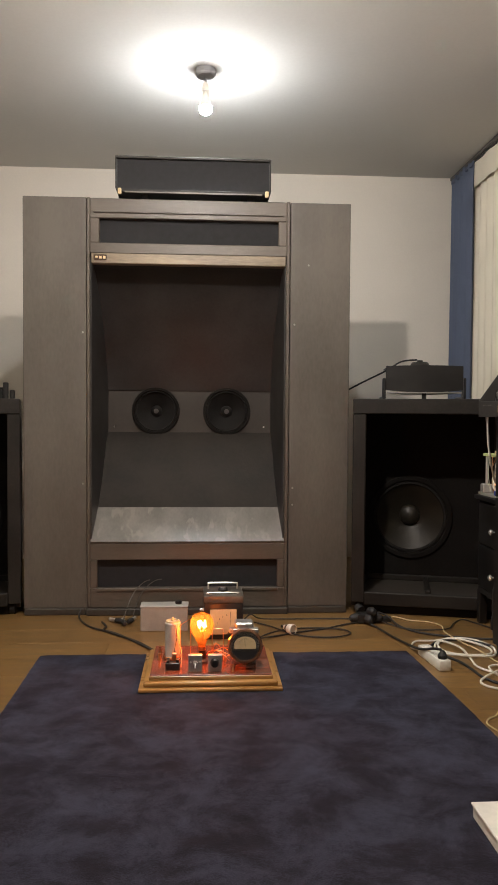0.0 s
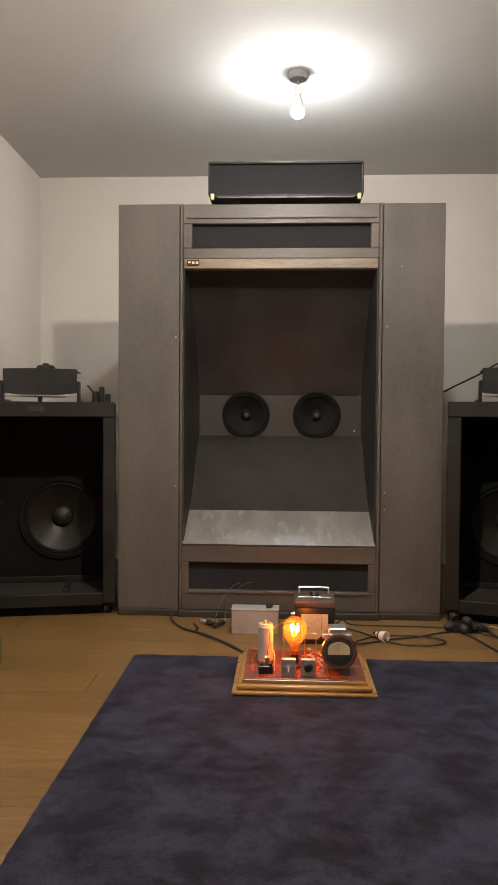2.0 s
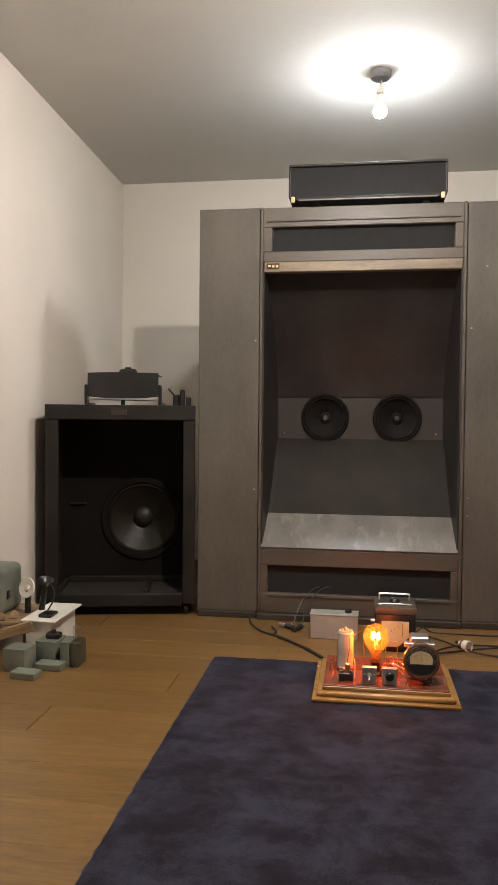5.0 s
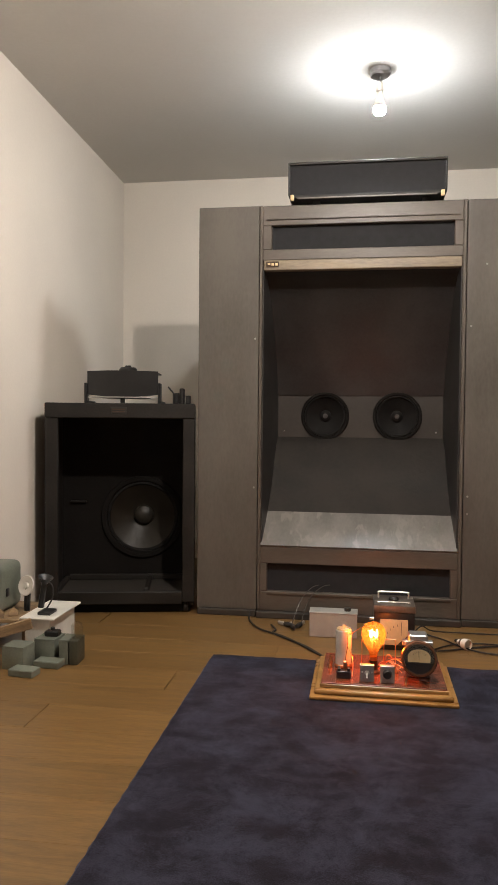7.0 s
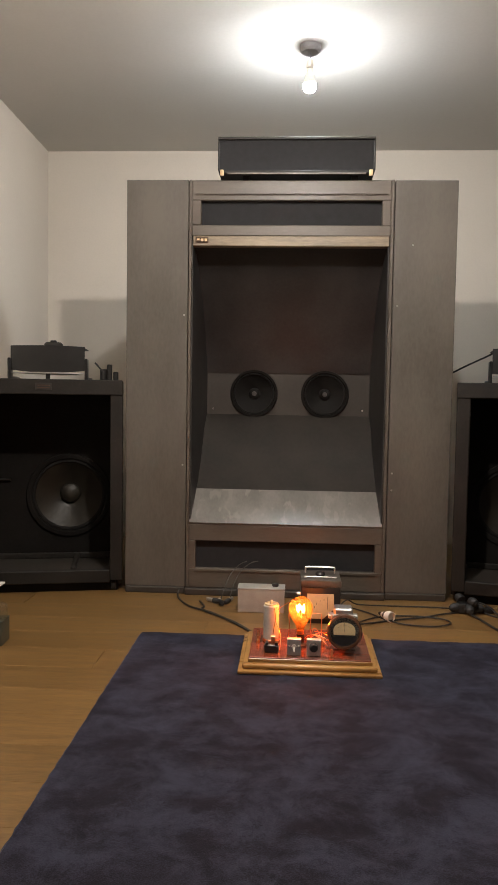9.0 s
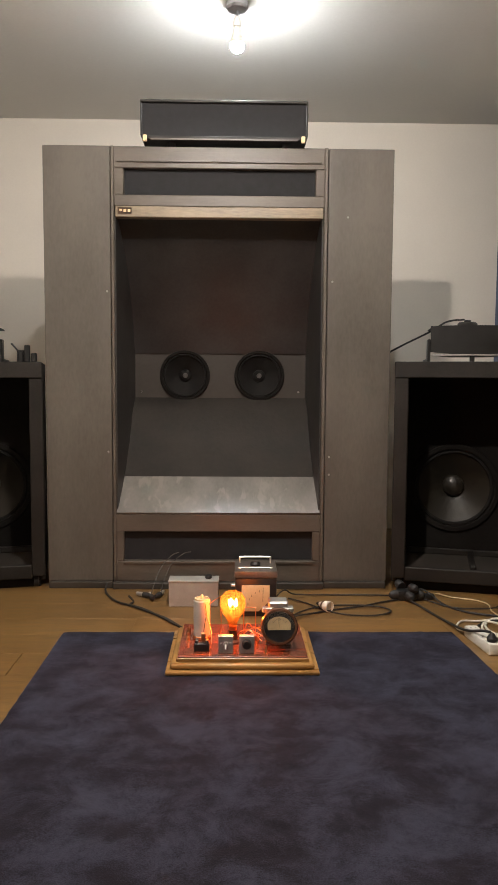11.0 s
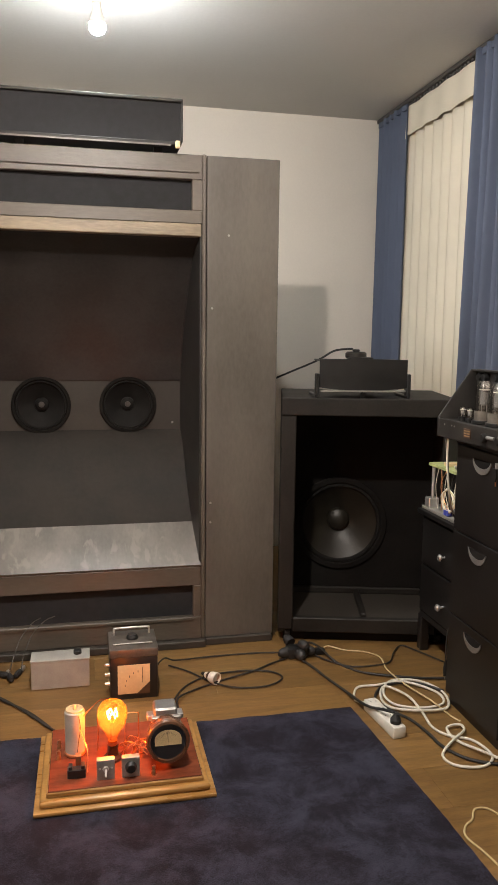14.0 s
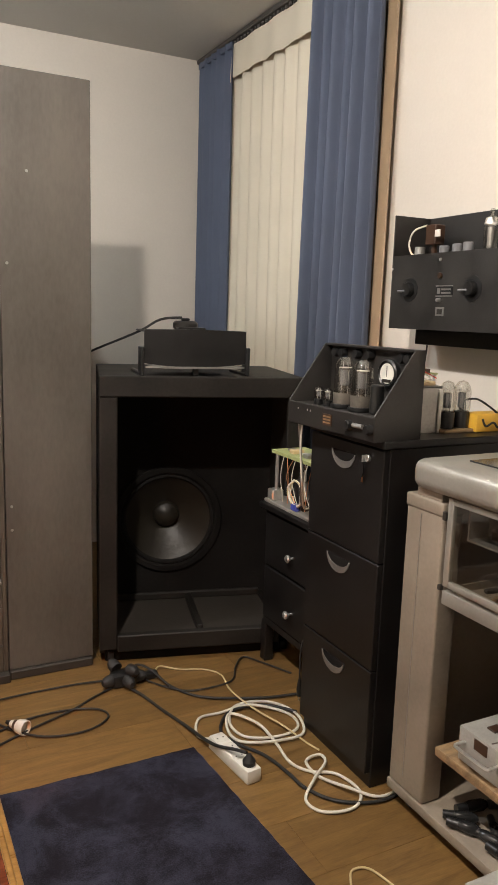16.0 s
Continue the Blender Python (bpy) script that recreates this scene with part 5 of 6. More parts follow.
def bench_chassis():
    ob = thing("open_chassis", pose(1.45, 3.47, 0.592), "open electronic chassis with a pale green board on posts", "electronics")
    z = 0.592
    part("metal_base", bm_box(1.352, 1.52, 3.30, 3.655, z, z + 0.012, 0.002), M["carts"], ob, "bright metal base plate")
    part("board", bm_box(1.365, 1.50, 3.29, 3.635, z + 0.178, z + 0.190, 0.001), M["pcb"], ob, "pale green circuit board")
    for x, y in ((1.375, 3.61), (1.49, 3.61), (1.375, 3.36), (1.49, 3.36)):
        part("post", bm_cyl(0.0065, 0.166, Matrix.Translation((x, y, z + 0.012)), 10), M["steel"], ob)
    rnd = random.Random(9)
    for k in range(14):
        x, y = 1.39 + rnd.uniform(0, 0.1), 3.33 + rnd.uniform(0, 0.26)
        part("capacitor", bm_cyl(rnd.uniform(0.007, 0.014), rnd.uniform(0.03, 0.09), Matrix.Translation((x, y, z + 0.012)), 12, 0.002), M[("plastic", "alu", "brown", "dial")[k % 4]], ob)
    for k in range(6):
        y = 3.34 + k * 0.045
        part("chip", bm_box(1.385 + 0.02 * (k % 2), 1.43, y, y + 0.028, z + 0.190, z + 0.190 + rnd.uniform(0.006, 0.02), 0.002), M[("whitebox", "dial", "alu")[k % 3]], ob)
    for k in range(9):
        a = k / 9 * 6.28
        pts = [(1.362 + 0.004 * math.sin(3 * t + k), 3.455 + (0.045 + 0.006 * math.sin(k)) * math.cos(t + a), z + 0.070 + (0.042 + 0.005 * math.cos(k)) * math.sin(t + a)) for t in [0.4 * j for j in range(13)]]
        part("wire", bm_tube(pts, 0.0021, sides=5, sub=3), M[("cord", "yellowcord", "cord")[k % 3]], ob, "loop of cream wire")
    for k in range(8):
        y = 3.34 + rnd.uniform(0, 0.25)
        part("wire", bm_tube([(1.37, y, z + 0.178), (1.362, y + rnd.uniform(-0.03, 0.03), z + 0.11), (1.37, y + rnd.uniform(-0.04, 0.04), z + 0.02)], 0.0014, sides=5, sub=4), M[("copper", "cord", "rubber")[k % 3]], ob)
    part("plug_block", bm_box(1.354, 1.375, 3.44, 3.475, z + 0.012, z + 0.034, 0.003), M["blueplug"], ob, "blue plug block")
    part("edge_box", bm_box(1.356, 1.40, 3.60, 3.64, z + 0.012, z + 0.05, 0.003), M["steel"], ob)
    return ob


bench_chassis().location.x += 0.010


# ---- wall-hung amplifier ----
def wall_amplifier():
    ob = thing("wall_amplifier", pose(1.79, 2.95, 1.215), "black wall-hung valve amplifier with knobs and glass valves", "amplifier")
    xf, xb, ya, yb, z0, z1 = 1.622, 1.765, 2.52, 3.334, 1.216, 1.565
    part("front_panel", bm_box(xf, xf + 0.005, ya, yb, z0, 1.440, 0.001), M["blackmetal"], ob)
    part("deck", bm_box(xf + 0.005, xb, ya, yb, 1.434, 1.440), M["blackmetal"], ob)
    part("back_panel", bm_box(xb - 0.006, xb, ya, yb, z0, z1, 0.001), M["blackmetal"], ob)
    part("side_panel", bm_box(xf, xb, yb, yb + 0.005, z0, z1, 0.001), M["blackmetal"], ob)
    part("side_panel", bm_box(xf, xb, ya - 0.005, ya, z0, z1, 0.001), M["blackmetal"], ob)
    part("bottom_panel", bm_box(xf + 0.005, xb - 0.006, ya, yb, z0, z0 + 0.005), M["blackmetal"], ob)
    part("wall_batten", bm_box(xb, 1.80, ya, yb, z0 + 0.02, z1 - 0.02), M["black"], ob)

    def disc(name, y, z, r, h, material, label="", par=None):
        return part(name, bm_lathe([(0, h), (r * 0.85, h), (r, h * 0.7), (r, 0)], Matrix.Translation((xf, y, z)) @ pose(0, 0, 0, 0, -90), 24), material, par or ob, label)
    for y in (2.974, 3.243):
        k = disc("dial_plate", y, 1.335, 0.036, 0.002, M["plastic"], "engraved dial plate")
        disc("pointer_knob", y, 1.335, 0.022, 0.018, M["plastic"], "black pointer knob", k)
        part("pointer", bm_box(xf - 0.020, xf - 0.004, y + 0.004, y + 0.040, 1.328, 1.334, 0.002), M["rose"], k)
    pl = part("name_plate", bm_box(xf - 0.002, xf, 3.052, 3.120, 1.316, 1.344), M["plastic"], ob, "framed name plate")
    part("plate_frame", bm_box(xf - 0.003, xf - 0.002, 3.050, 3.122, 1.343, 1.346), M["alu"], pl)
    part("plate_frame", bm_box(xf - 0.003, xf - 0.002, 3.050, 3.122, 1.314, 1.317), M["alu"], pl)
    for k in range(2):
        part("plate_line", bm_box(xf - 0.003, xf - 0.002, 3.058, 3.098, 1.322 + 0.010 * k, 1.327 + 0.010 * k), M["alu"], pl)
    part("plate_mark", bm_box(xf - 0.003, xf - 0.002, 3.103, 3.115, 1.322, 1.338), M["alu"], pl)
    sq = part("switch_plate", bm_box(xf - 0.002, xf, 3.082, 3.118, 1.258, 1.284), M["alu"], ob, "small switch plate")
    part("switch_slot", bm_box(xf - 0.004, xf - 0.002, 3.090, 3.110, 1.264, 1.278), M["ink"], sq)
    disc("indicator", 3.108, 1.374, 0.009, 0.006, M["brown"], "dark red indicator")
    disc("toggle", 3.105, 1.304, 0.006, 0.012, M["steel"], "bright toggle")
    disc("screw", 3.112, 1.420, 0.005, 0.004, M["steel"])
    disc("screw", 3.335, 1.400, 0.004, 0.003, M["steel"])
    for y, h in ((3.150, 0.024), (3.095, 0.026), (3.050, 0.028)):
        part("small_can", bm_cyl(0.015, h, Matrix.Translation((1.665, y, 1.440)), 16, 0.002), M["rose"], ob, "low metal can")
    for y in (2.975, 2.905, 2.80, 2.70):
        v = part("valve_glass", bm_lathe([(0.016, 0), (0.020, 0.008), (0.021, 0.072), (0.017, 0.088), (0.006, 0.094), (0.006, 0.112), (0, 0.114)], Matrix.Translation((1.675, y, 1.440)), 20), M["tube"], ob, "tall glass valve")
        part("valve_core", bm_cyl(0.010, 0.060, Matrix.Translation((1.675, y, 1.445)), 12, 0.003), M["alu"], v)
        part("valve_getter", bm_lathe([(0.0165, 0.088), (0.019, 0.080), (0.0205, 0.070)], Matrix.Translation((1.675, y, 1.440)), 18, close=False), M["steel"], v)
    part("relay", bm_box(1.66, 1.70, 3.19, 3.235, 1.47, 1.53, 0.003), M["brown"], ob)
    part("relay_post", bm_box(1.675, 1.685, 3.205, 3.22, 1.44, 1.47), M["brown"], ob)
    part("white_tag", bm_box(1.657, 1.660, 3.165, 3.188, 1.492, 1.512), M["whitebox"], ob, "small white tag")
    part("lead", bm_tube([(1.67, 3.24, 1.53), (1.65, 3.275, 1.515), (1.645, 3.29, 1.48), (1.65, 3.285, 1.45), (1.66, 3.275, 1.44)], 0.003, sides=6), M["cord"], ob, "white lead")
    part("cap_can", bm_cyl(0.016, 0.026, Matrix.Translation((1.66, 3.255, 1.440)), 16, 0.002), M["alu"], ob)
    return ob


wall_amplifier()
sh_ = thing("wall_shelf", pose(1.79, 2.9, 1.165), "dark narrow shelf box under the wall amplifier", "shelf")
part("shelf_box", bm_box(1.70, 1.80, 2.52, 3.30, 1.168, 1.214, 0.002), M["black"], sh_)
cable("wall_lead", [(1.775, 3.335, 1.22), (1.785, 3.34, 1.19), (1.79, 3.345, 1.15), (1.79, 3.352, 1.10)], 0.003, M["rubber"], "thin dark lead on the wall")


# ---- instrument cart ----
def cart():
    ob = thing("instrument_cart", pose(1.50, 2.40, 0), "beige-grey metal trolley with a silver top and glass door", "trolley")
    xf, xb, ya, yb = 1.285, 1.76, 1.98, 2.788

    def p(name, box, material, label="", bev=0.003, seg=2, par=None):
        return part(name, bm_box(*box, bev, seg), material, par or ob, label)
    p("base_tray", (xf, xb, ya, yb, 0.036, 0.064), M["cartp"], "enamelled bottom tray", 0.006)
    p("front_column", (xf + 0.004, xf + 0.065, yb - 0.135, yb - 0.004, 0.064, 0.824), M["cartp"], "rounded beige-grey corner column", 0.007, 3)
    p("column_cap", (xf + 0.001, xf + 0.068, yb - 0.138, yb - 0.001, 0.798, 0.832), M["cartp"], "", 0.006, 3)
    p("column_seam", (xf + 0.003, xf + 0.005, yb - 0.060, yb - 0.059, 0.10, 0.79), M["alu"], "", 0.0)
    p("end_panel", (xf + 0.065, xb, yb - 0.02, yb - 0.004, 0.064, 0.85), M["cartp"])
    p("back_panel", (xb - 0.012, xb, ya, yb - 0.02, 0.064, 0.85), M["greybox"])
    p("end_panel", (xf + 0.03, xb, ya, ya + 0.016, 0.064, 0.85), M["cartp"])
    # top: rounded silver rim with a dark inset
    p("top_rim", (xf - 0.018, xb + 0.01, ya - 0.01, yb - 0.035, 0.852, 0.925), M["carts"], "rounded silver-painted top rim", 0.026, 5)
    p("top_inset", (xf + 0.075, xb - 0.05, ya + 0.05, yb - 0.13, 0.9255, 0.929), M["darkglass"], "dark inset tray", 0.001, 1)
    p("top_bearer", (xf + 0.006, xf + 0.060, yb - 0.125, yb - 0.038, 0.832, 0.853), M["cartp"], "", 0.001, 1)
    # glass door compartment
    d0 = yb - 0.150
    p("compartment_floor", (xf + 0.02, xb - 0.012, ya + 0.016, d0, 0.612, 0.626), M["carts"])
    p("lower_rail", (xf + 0.002, xf + 0.02, ya + 0.016, d0, 0.596, 0.630), M["carts"], "silver rail")
    door = p("door_stile", (xf + 0.002, xf + 0.014, d0 - 0.018, d0, 0.640, 0.850), M["carts"], "silver glass-door frame", 0.002)
    p("door_rail", (xf + 0.002, xf + 0.014, ya + 0.016, d0 - 0.018, 0.640, 0.656), M["carts"], "", 0.002)
    p("door_rail", (xf + 0.002, xf + 0.014, ya + 0.016, d0 - 0.018, 0.836, 0.850), M["carts"], "", 0.002)
    pane = p("door_pane", (xf + 0.006, xf + 0.009, ya + 0.016, d0 - 0.018, 0.656, 0.836), M["glass"], "clear glass pane", 0.0)
    p("hinge", (xf - 0.002, xf + 0.008, d0 + 0.001, d0 + 0.012, 0.795, 0.815), M["ink"], "dark hinge", 0.001)
    p("hinge", (xf - 0.002, xf + 0.008, d0 + 0.001, d0 + 0.012, 0.628, 0.640), M["ink"], "dark hinge", 0.001)
    # lower shelf
    p("wooden_shelf", (xf + 0.006, xb - 0.012, ya + 0.016, yb - 0.165, 0.218, 0.240), M["rawwood"], "bare wooden shelf board", 0.002)
    for x, y in ((xf + 0.03, yb - 0.06), (xb - 0.05, yb - 0.06), (xf + 0.03, ya + 0.06), (xb - 0.05, ya + 0.06)):
        part("caster", bm_lathe([(0, -0.010), (0.017, -0.008), (0.018, 0), (0.017, 0.008), (0, 0.010)], Matrix.Translation((x + 0.01, y, 0.018)) @ pose(0, 0, 0, 90), 18), M["plastic"], ob)
    return ob


cart()


def drawer_box(y, z):
    ob = thing("small_parts_box", pose(1.40, y, z), "clear plastic small-parts box in the trolley", "parts box", "small parts boxes")
    part("box_shell", bm_box(1.33, 1.52, y, y + 0.048, z, z + 0.060, 0.003), M["tube"], ob)
    part("box_contents", bm_box(1.336, 1.51, y + 0.004, y + 0.044, z + 0.003, z + 0.030, 0.004), M["brown"], ob)
    return ob


shelf_ = thing("parts_rack", pose(1.42, 2.40, 0.76), "small hanging rack of clear part boxes", "rack")
part("rack_shelf", bm_box(1.325, 1.53, 2.05, 2.605, 0.752, 0.757), M["alu"], shelf_)
for y in (2.045, 2.605):
    part("rack_side", bm_box(1.325, 1.53, y, y + 0.004, 0.752, 0.852), M["alu"], shelf_)
for k in range(10):
    drawer_box(2.05 + k * 0.053, 0.757).location.x += 0.02
tray = thing("parts_tray", pose(1.38, 2.45, 0.626), "shallow tray of loose copper and brown parts", "tray")
part("tray_floor", bm_box(1.30, 1.50, 2.25, 2.61, 0.626, 0.630), M["cartp"], tray)
for box in ((1.30, 1.304, 2.25, 2.61), (1.496, 1.50, 2.25, 2.61), (1.304, 1.496, 2.25, 2.254), (1.304, 1.496, 2.606, 2.61)):
    part("tray_side", bm_box(*box, 0.630, 0.648), M["cartp"], tray)
rnd = random.Random(21)
for k in range(26):
    x, y = rnd.uniform(1.315, 1.48), rnd.uniform(2.27, 2.58)
    part("loose_part", bm_box(-0.018, 0.018, -0.006, 0.006, 0, rnd.uniform(0.006, 0.014), 0.002), M[("copper", "brown", "ink", "rawwood")[k % 4]], tray).matrix_basis = Matrix.Translation((x, y, 0.630)) @ pose(0, 0, 0, 0, 0, rnd.uniform(0, 180))


def instrument():
    ob = thing("bench_instrument", pose(1.42, 2.40, 0.24), "grey metal bench instrument with a chrome handle", "instrument")
    part("case", bm_box(1.285, 1.58, 2.20, 2.565, 0.240, 0.325, 0.004, 2), M["greybox"], ob, "scuffed light grey case")
    part("handle", bm_tube([(1.285, 2.545, 0.292), (1.262, 2.545, 0.292), (1.254, 2.535, 0.290), (1.254, 2.45, 0.290), (1.262, 2.44, 0.292), (1.285, 2.44, 0.292)], 0.004), M["steel"], ob, "chrome handle")
    part("label_plate", bm_box(1.2835, 1.285, 2.475, 2.515, 0.292, 0.318), M["brown"], ob)
    for y in (2.50, 2.42, 2.34):
        part("top_socket", bm_box(1.33, 1.36, y, y + 0.025, 0.325, 0.330, 0.001), M["brown"], ob)
    part("plug", bm_lathe([(0.020, 0), (0.020, 0.008), (0.012, 0.012), (0.012, 0.05), (0.009, 0.055), (0, 0.056)], Matrix.Translation((1.31, 2.44, 0.325)), 16), M["copper"], ob, "copper-coloured plug")
    part("plug_cable", bm_tube([(1.31, 2.44, 0.375), (1.31, 2.435, 0.42), (1.33, 2.41, 0.45), (1.37, 2.37, 0.46), (1.42, 2.33, 0.43)], 0.008), M["rubber"], ob)
    for k in range(10):
        part("scuff", bm_box(-0.008, 0.008, -0.002, 0.002, 0, 0.0006), M["brown"], ob).matrix_basis = Matrix.Translation((rnd.uniform(1.30, 1.5), rnd.uniform(2.3, 2.55), 0.325)) @ pose(0, 0, 0, 0, 0, rnd.uniform(0, 180))
    return ob


instrument().location.x += 0.022


def loose_valve(x, y, r, h, rz):
    ob = thing("dark_valve", pose(x, y, 0.064, 0, 0, rz), "dark glass valve lying in the bottom tray", "valve", "valves in the tray")
    m = Matrix.Translation((0, 0, r)) @ pose(0, 0, 0, 90)
    local("envelope", bm_lathe([(r * 0.8, 0), (r, 0.012), (r, h * 0.7), (r * 0.6, h * 0.94), (0, h)], m, 18), M["darkglass"], ob)
    local("cap", bm_lathe([(0, -0.028), (r * 0.72, -0.028), (r * 0.8, 0)], m, 16), M["plastic"], ob)
    return ob


for x, y, r, h, a in ((1.285, 2.545, 0.020, 0.07, 35), (1.285, 2.36, 0.021, 0.09, 15), (1.43, 2.56, 0.022, 0.08, 70), (1.30, 2.575, 0.019, 0.075, 50), (1.31, 2.50, 0.019, 0.085, 20), (1.345, 2.585, 0.021, 0.08, 80), (1.36, 2.51, 0.018, 0.08, -30), (1.30, 2.435, 0.021, 0.10, 10), (1.40, 2.45, 0.022, 0.09, 60), (1.38, 2.38, 0.02, 0.08, 15), (1.46, 2.55, 0.03, 0.10, 40), (1.46, 2.42, 0.024, 0.09, -15), (1.31, 2.28, 0.02, 0.09, 30)):
    loose_valve(x + 0.026, y, r * 0.72, h * 0.75, a)
tagged(part("paper_slip", bm_prism([(0, 0), (0.075, 0.006), (0.072, 0.045), (-0.004, 0.040)], 0.0008, pose(1.35, 2.42, 0.0645, 0, 0, -40)), M["paper"]), "yellowed paper slip in the bottom tray", "paper")
fv = thing("vented_box", pose(1.17, 2.15, 0), "pale grey metal box with vent slots on the floor", "metal box")
part("case", bm_box(1.075, 1.24, 1.95, 2.275, 0.0, 0.205, 0.004, 2), M["greybox"], fv)
part("cover", bm_box(1.070, 1.243, 1.947, 2.280, 0.205, 0.213, 0.002), M["greybox"], fv)
for k in range(6):
    part("vent_slot", bm_box(1.0735, 1.075, 2.05, 2.235, 0.05 + 0.022 * k, 0.058 + 0.022 * k), M["ink"], fv)


wbd = thing("white_board_box", pose(0.9, 1.75, 0.015), "flat white box lying on the navy rug", "box")
part("body", bm_box(0.724, 1.06, 1.52, 1.958, 0.0155, 0.045, 0.002), M["whitebox"], wbd)
part("lid", bm_box(0.720, 1.064, 1.516, 1.962, 0.045, 0.050, 0.002), M["whitebox"], wbd)


# ---- equipment by the west wall ----
def iron_block(x, y, rz, w, d, h, material, label, foot=None, off=0.0):
    ob = thing("transformer", pose(x, y, 0, 0, 0, rz), label, "transformer", "transformers on the floor")
    local("case", bm_box(-w / 2, w / 2, -d / 2, d / 2, 0.0, h, 0.003, 2), material, ob)
    local("lid", bm_box(-w / 2 - 0.001, w / 2 + 0.001, -d / 2 - 0.001, d / 2 + 0.001, h, h + 0.003, 0.001), material, ob)
    if foot:
        local("foot_plate", bm_box(-foot / 2 + 0.040 + off, foot / 2 + 0.040 + off, -d / 2 - 0.062, -d / 2 - 0.001, 0.0, 0.026, 0.003), material, ob)
    return ob


iron_block(-1.238, 2.950, -6, 0.090, 0.085, 0.085, M["green"], "grey-green painted transformer block on the floor", 0.100, 0.030)
iron_block(-1.160, 3.060, -4, 0.084, 0.10, 0.088, M["green"], "grey-green painted transformer block on the floor", 0.105)
iron_block(-1.082, 3.045, 3, 0.036, 0.09, 0.092, M["green"], "narrow grey-green transformer block on the floor")
iron_block(-1.043, 3.045, 3, 0.034, 0.09, 0.090, M["darkgreen"], "narrow dark olive transformer block on the floor")
tagged(part("glass_jar", bm_lathe([(0, 0), (0.022, 0), (0.023, 0.05), (0.015, 0.058), (0.010, 0.062), (0, 0.064)], Matrix.Translation((-1.043, 3.05, 0.0932)), 18), M["glass"]), "small clear glass part on the block", "glass part")
wb = thing("white_case", pose(-1.23, 3.23, 0), "low white case with an overhanging lid", "case")
part("body", bm_box(-1.285, -1.178, 3.10, 3.36, 0.0, 0.142, 0.003), M["whitebox"], wb)
part("lid", bm_box(-1.300, -1.155, 3.085, 3.375, 0.142, 0.150, 0.002), M["whitebox"], wb)
part("dark_module", bm_box(-1.245, -1.19, 3.13, 3.20, 0.150, 0.163, 0.003), M["plastic"], wb)
bp = thing("black_switch", pose(-1.15, 3.065, 0.091), "black bakelite switch on the transformer", "switch")
part("switch_body", bm_box(-1.178, -1.122, 3.045, 3.085, 0.0912, 0.113, 0.004), M["plastic"], bp)
part("switch_knob", bm_cyl(0.009, 0.012, Matrix.Translation((-1.150, 3.065, 0.113)), 12, 0.002), M["plastic"], bp)
tr_ = thing("wooden_tray", pose(-1.42, 3.1, 0), "raw wooden crate edge with loose boards", "crate")
part("front_board", bm_box(-0.15, 0.185, -0.009, 0.009, 0.070, 0.112, 0.003), M["rawwood"], tr_, "worn wooden front board").matrix_basis = pose(-1.390, 3.020, 0, 0, -14, 20)
part("leg_board", bm_box(-1.50, -1.47, 3.10, 3.125, 0.0, 0.118, 0.002), M["rawwood"], tr_)
part("leg_board", bm_box(-1.345, -1.32, 3.20, 3.225, 0.0, 0.118, 0.002), M["rawwood"], tr_)
part("side_board", bm_box(-1.530, -1.315, 3.10, 3.40, 0.118, 0.134, 0.003), M["rawwood"], tr_, "wooden deck board")
for x, y in ((-1.40, 3.12), (-1.36, 3.16)):
    part("wood_chip", bm_prism([(-0.018, 0), (0.016, 0), (0.018, 0.020), (0.0, 0.034), (-0.016, 0.022)], 0.012, Matrix.Translation((x, y, 0.134)) @ pose(0, 0, 0, 70, 0, 20)), M["rawwood"], tr_)
pj = thing("film_projector", pose(-1.49, 3.22, 0.134), "rounded grey-green enamelled projector housing", "projector")
bm = bm_box(-1.535, -1.415, 3.14, 3.36, 0.134, 0.332, 0.030, 4)
part("housing", bm, M["green"], pj)
part("lens_port", bm_lathe([(0.036, 0), (0.036, 0.008), (0.028, 0.010), (0.026, 0.002), (0, 0.002)], Matrix.Translation((-1.485, 3.14, 0.235)) @ pose(0, 0, 0, 90), 26), M["plastic"], pj, "round black port")
part("side_catch", bm_box(-1.416, -1.407, 3.20, 3.22, 0.20, 0.235, 0.003), M["plastic"], pj)


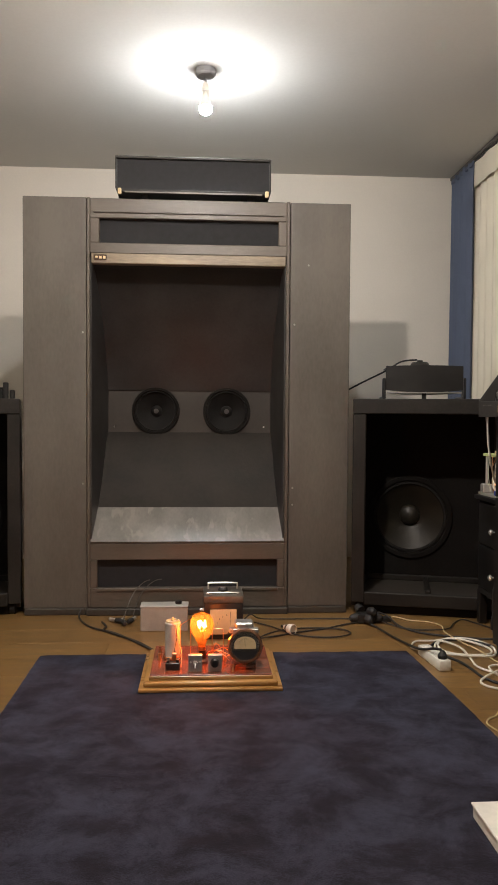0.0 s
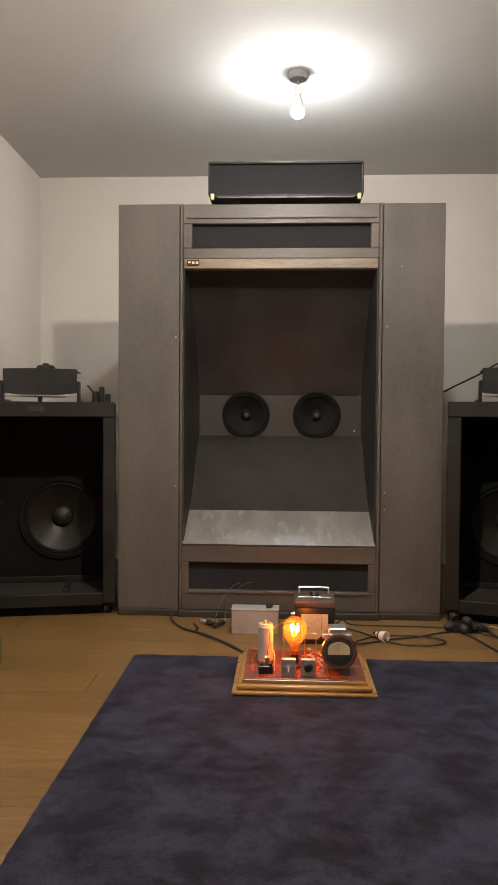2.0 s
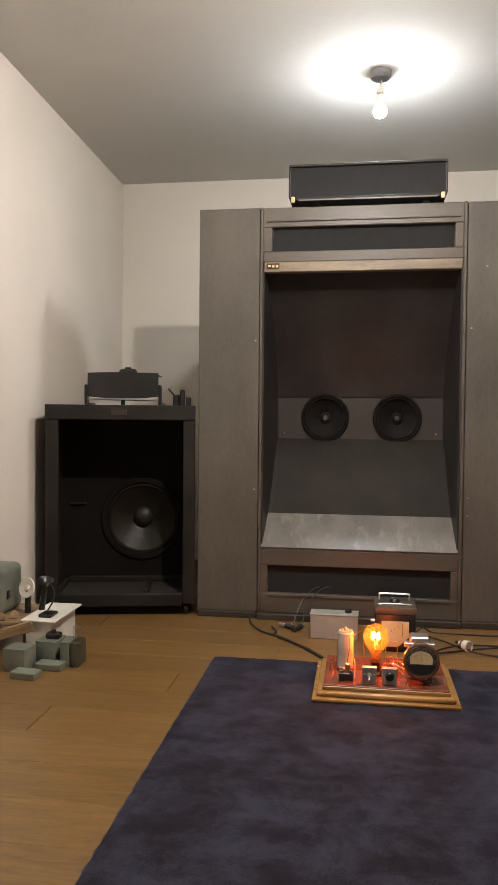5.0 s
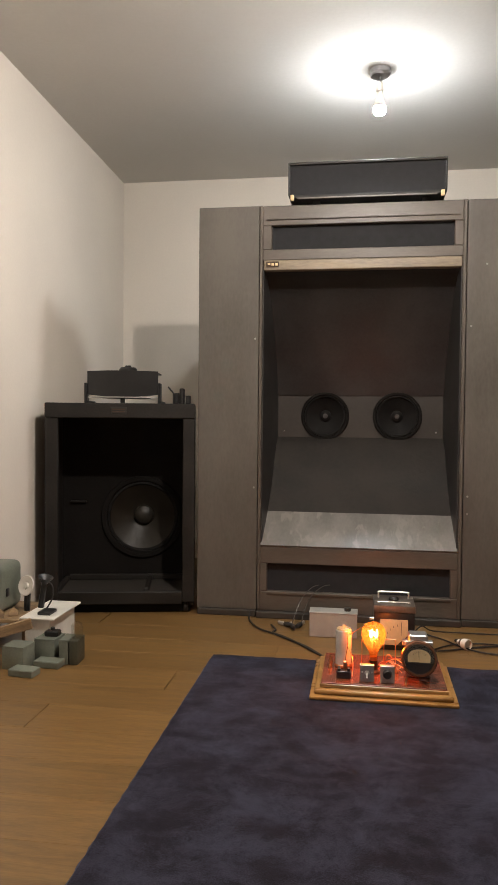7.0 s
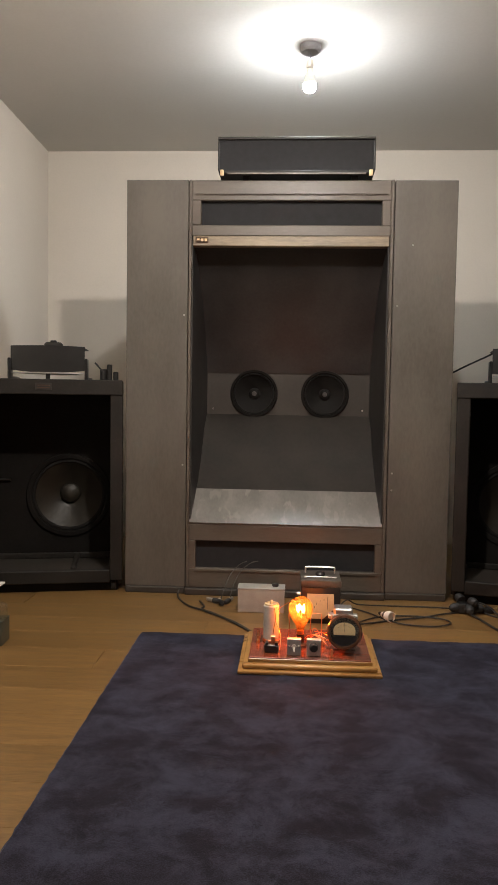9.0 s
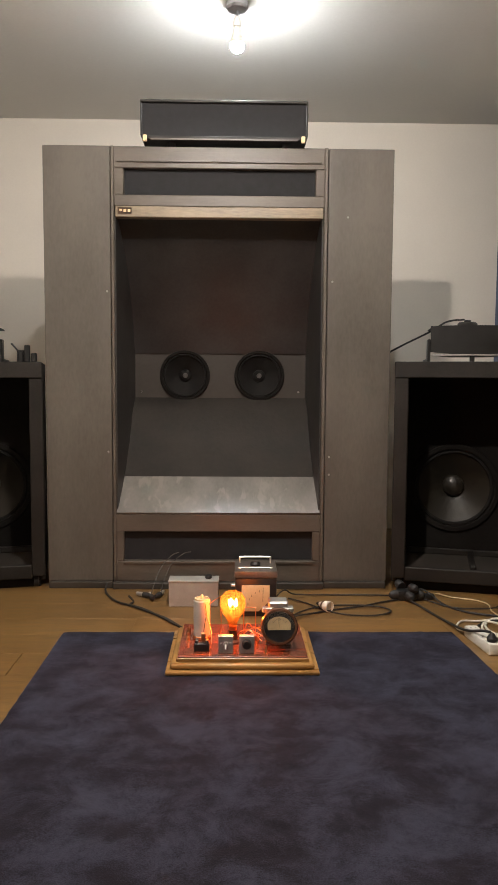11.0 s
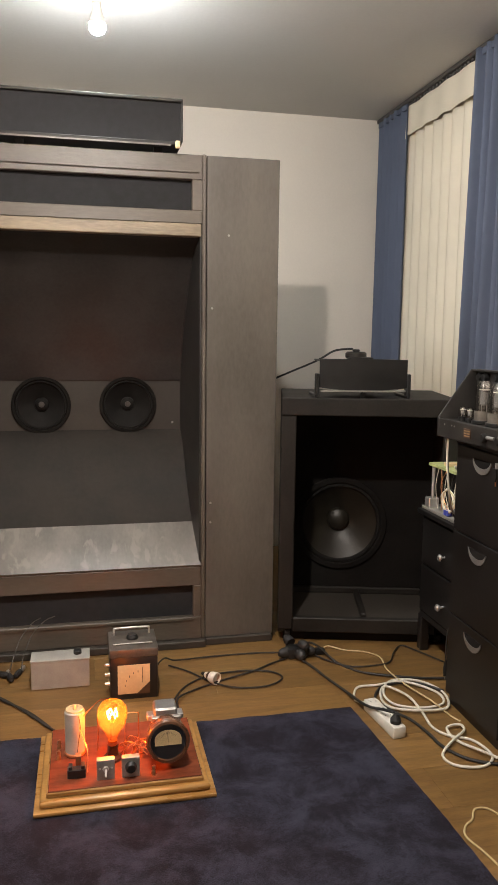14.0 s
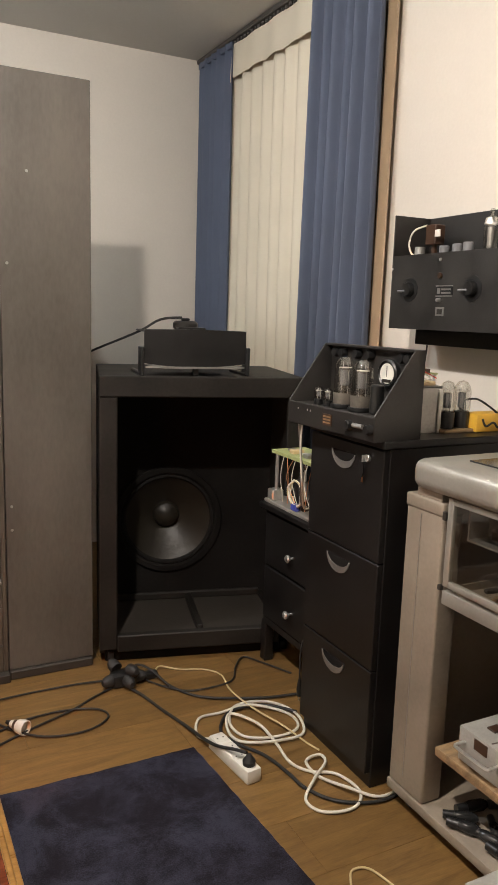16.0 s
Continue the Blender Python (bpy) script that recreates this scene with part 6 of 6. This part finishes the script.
def gooseneck(x, y, z, lean, headmat, label, flat):
    ob = thing("horn_pickup", pose(x, y, z), label, "pickup", "pickups on the crate")
    local("stem", bm_tube([(0, 0, 0), (lean * 0.3, 0, 0.03), (lean, 0, 0.105)], 0.013), M["plastic"], ob)
    m = Matrix.Translation((lean, 0, 0.105)) @ (pose(0, 0, 0, 75, 0, -20) if flat else pose(0, 0, 0, 8, 14))
    local("head", bm_lathe([(0, -0.016), (0.020, -0.014), (0.032, 0.004), (0.043, 0.010), (0.040, 0.014), (0.014, 0.008), (0.010, 0.014), (0, 0.015)] if flat else [(0.010, -0.01), (0.015, 0.004), (0.030, 0.022), (0.033, 0.026), (0.029, 0.024), (0.012, 0.008), (0, 0.006)], m, 26), headmat, ob)
    return ob


gooseneck(-1.345, 3.25, 0.134, 0.004, M["white"], "black stem with a white round head", True)
gooseneck(-1.283, 3.25, 0.150, 0.016, M["plastic"], "black stem with a dark flared head", False)
cable("pickup_lead", [(-1.255, 3.245, 0.262), (-1.228, 3.24, 0.245), (-1.222, 3.23, 0.20), (-1.245, 3.22, 0.1535)], 0.0035, M["rubber"], "dark lead looping from the pickup")


# ---- floor planks ----
def planks():
    w, rnd = 0.192, random.Random(11)
    meshes = {}

    def plank_mesh(length):
        if length not in meshes:
            bm = bm_box(0, length - 0.0005, 0, w - 0.0005, -0.008, 0.0)
            top = [e for e in bm.edges if all(v.co.z > -0.001 for v in e.verts)]
            bmesh.ops.bevel(bm, geom=top, offset=0.0004, segments=1, affect="EDGES")
            meshes[length] = mesh_of("plank", bm, M["plank"], False)
        return meshes[length]
    y, row = REAR, 0
    while y < BACK:
        x = left_x(REAR) - (0.15 + (row * 0.43) % 1.2)
        while x < RIGHT:
            xa, xb = max(x, left_x(y) - 0.05), min(x + 1.2, RIGHT + 0.05)
            if xb - xa > 0.02:
                ob = new("plank", plank_mesh(round(xb - xa, 2)))
                ob.location = (xa, y, 0)
                ob.parent = floor
            x += 1.2
        y, row = y + w, row + 1


planks()
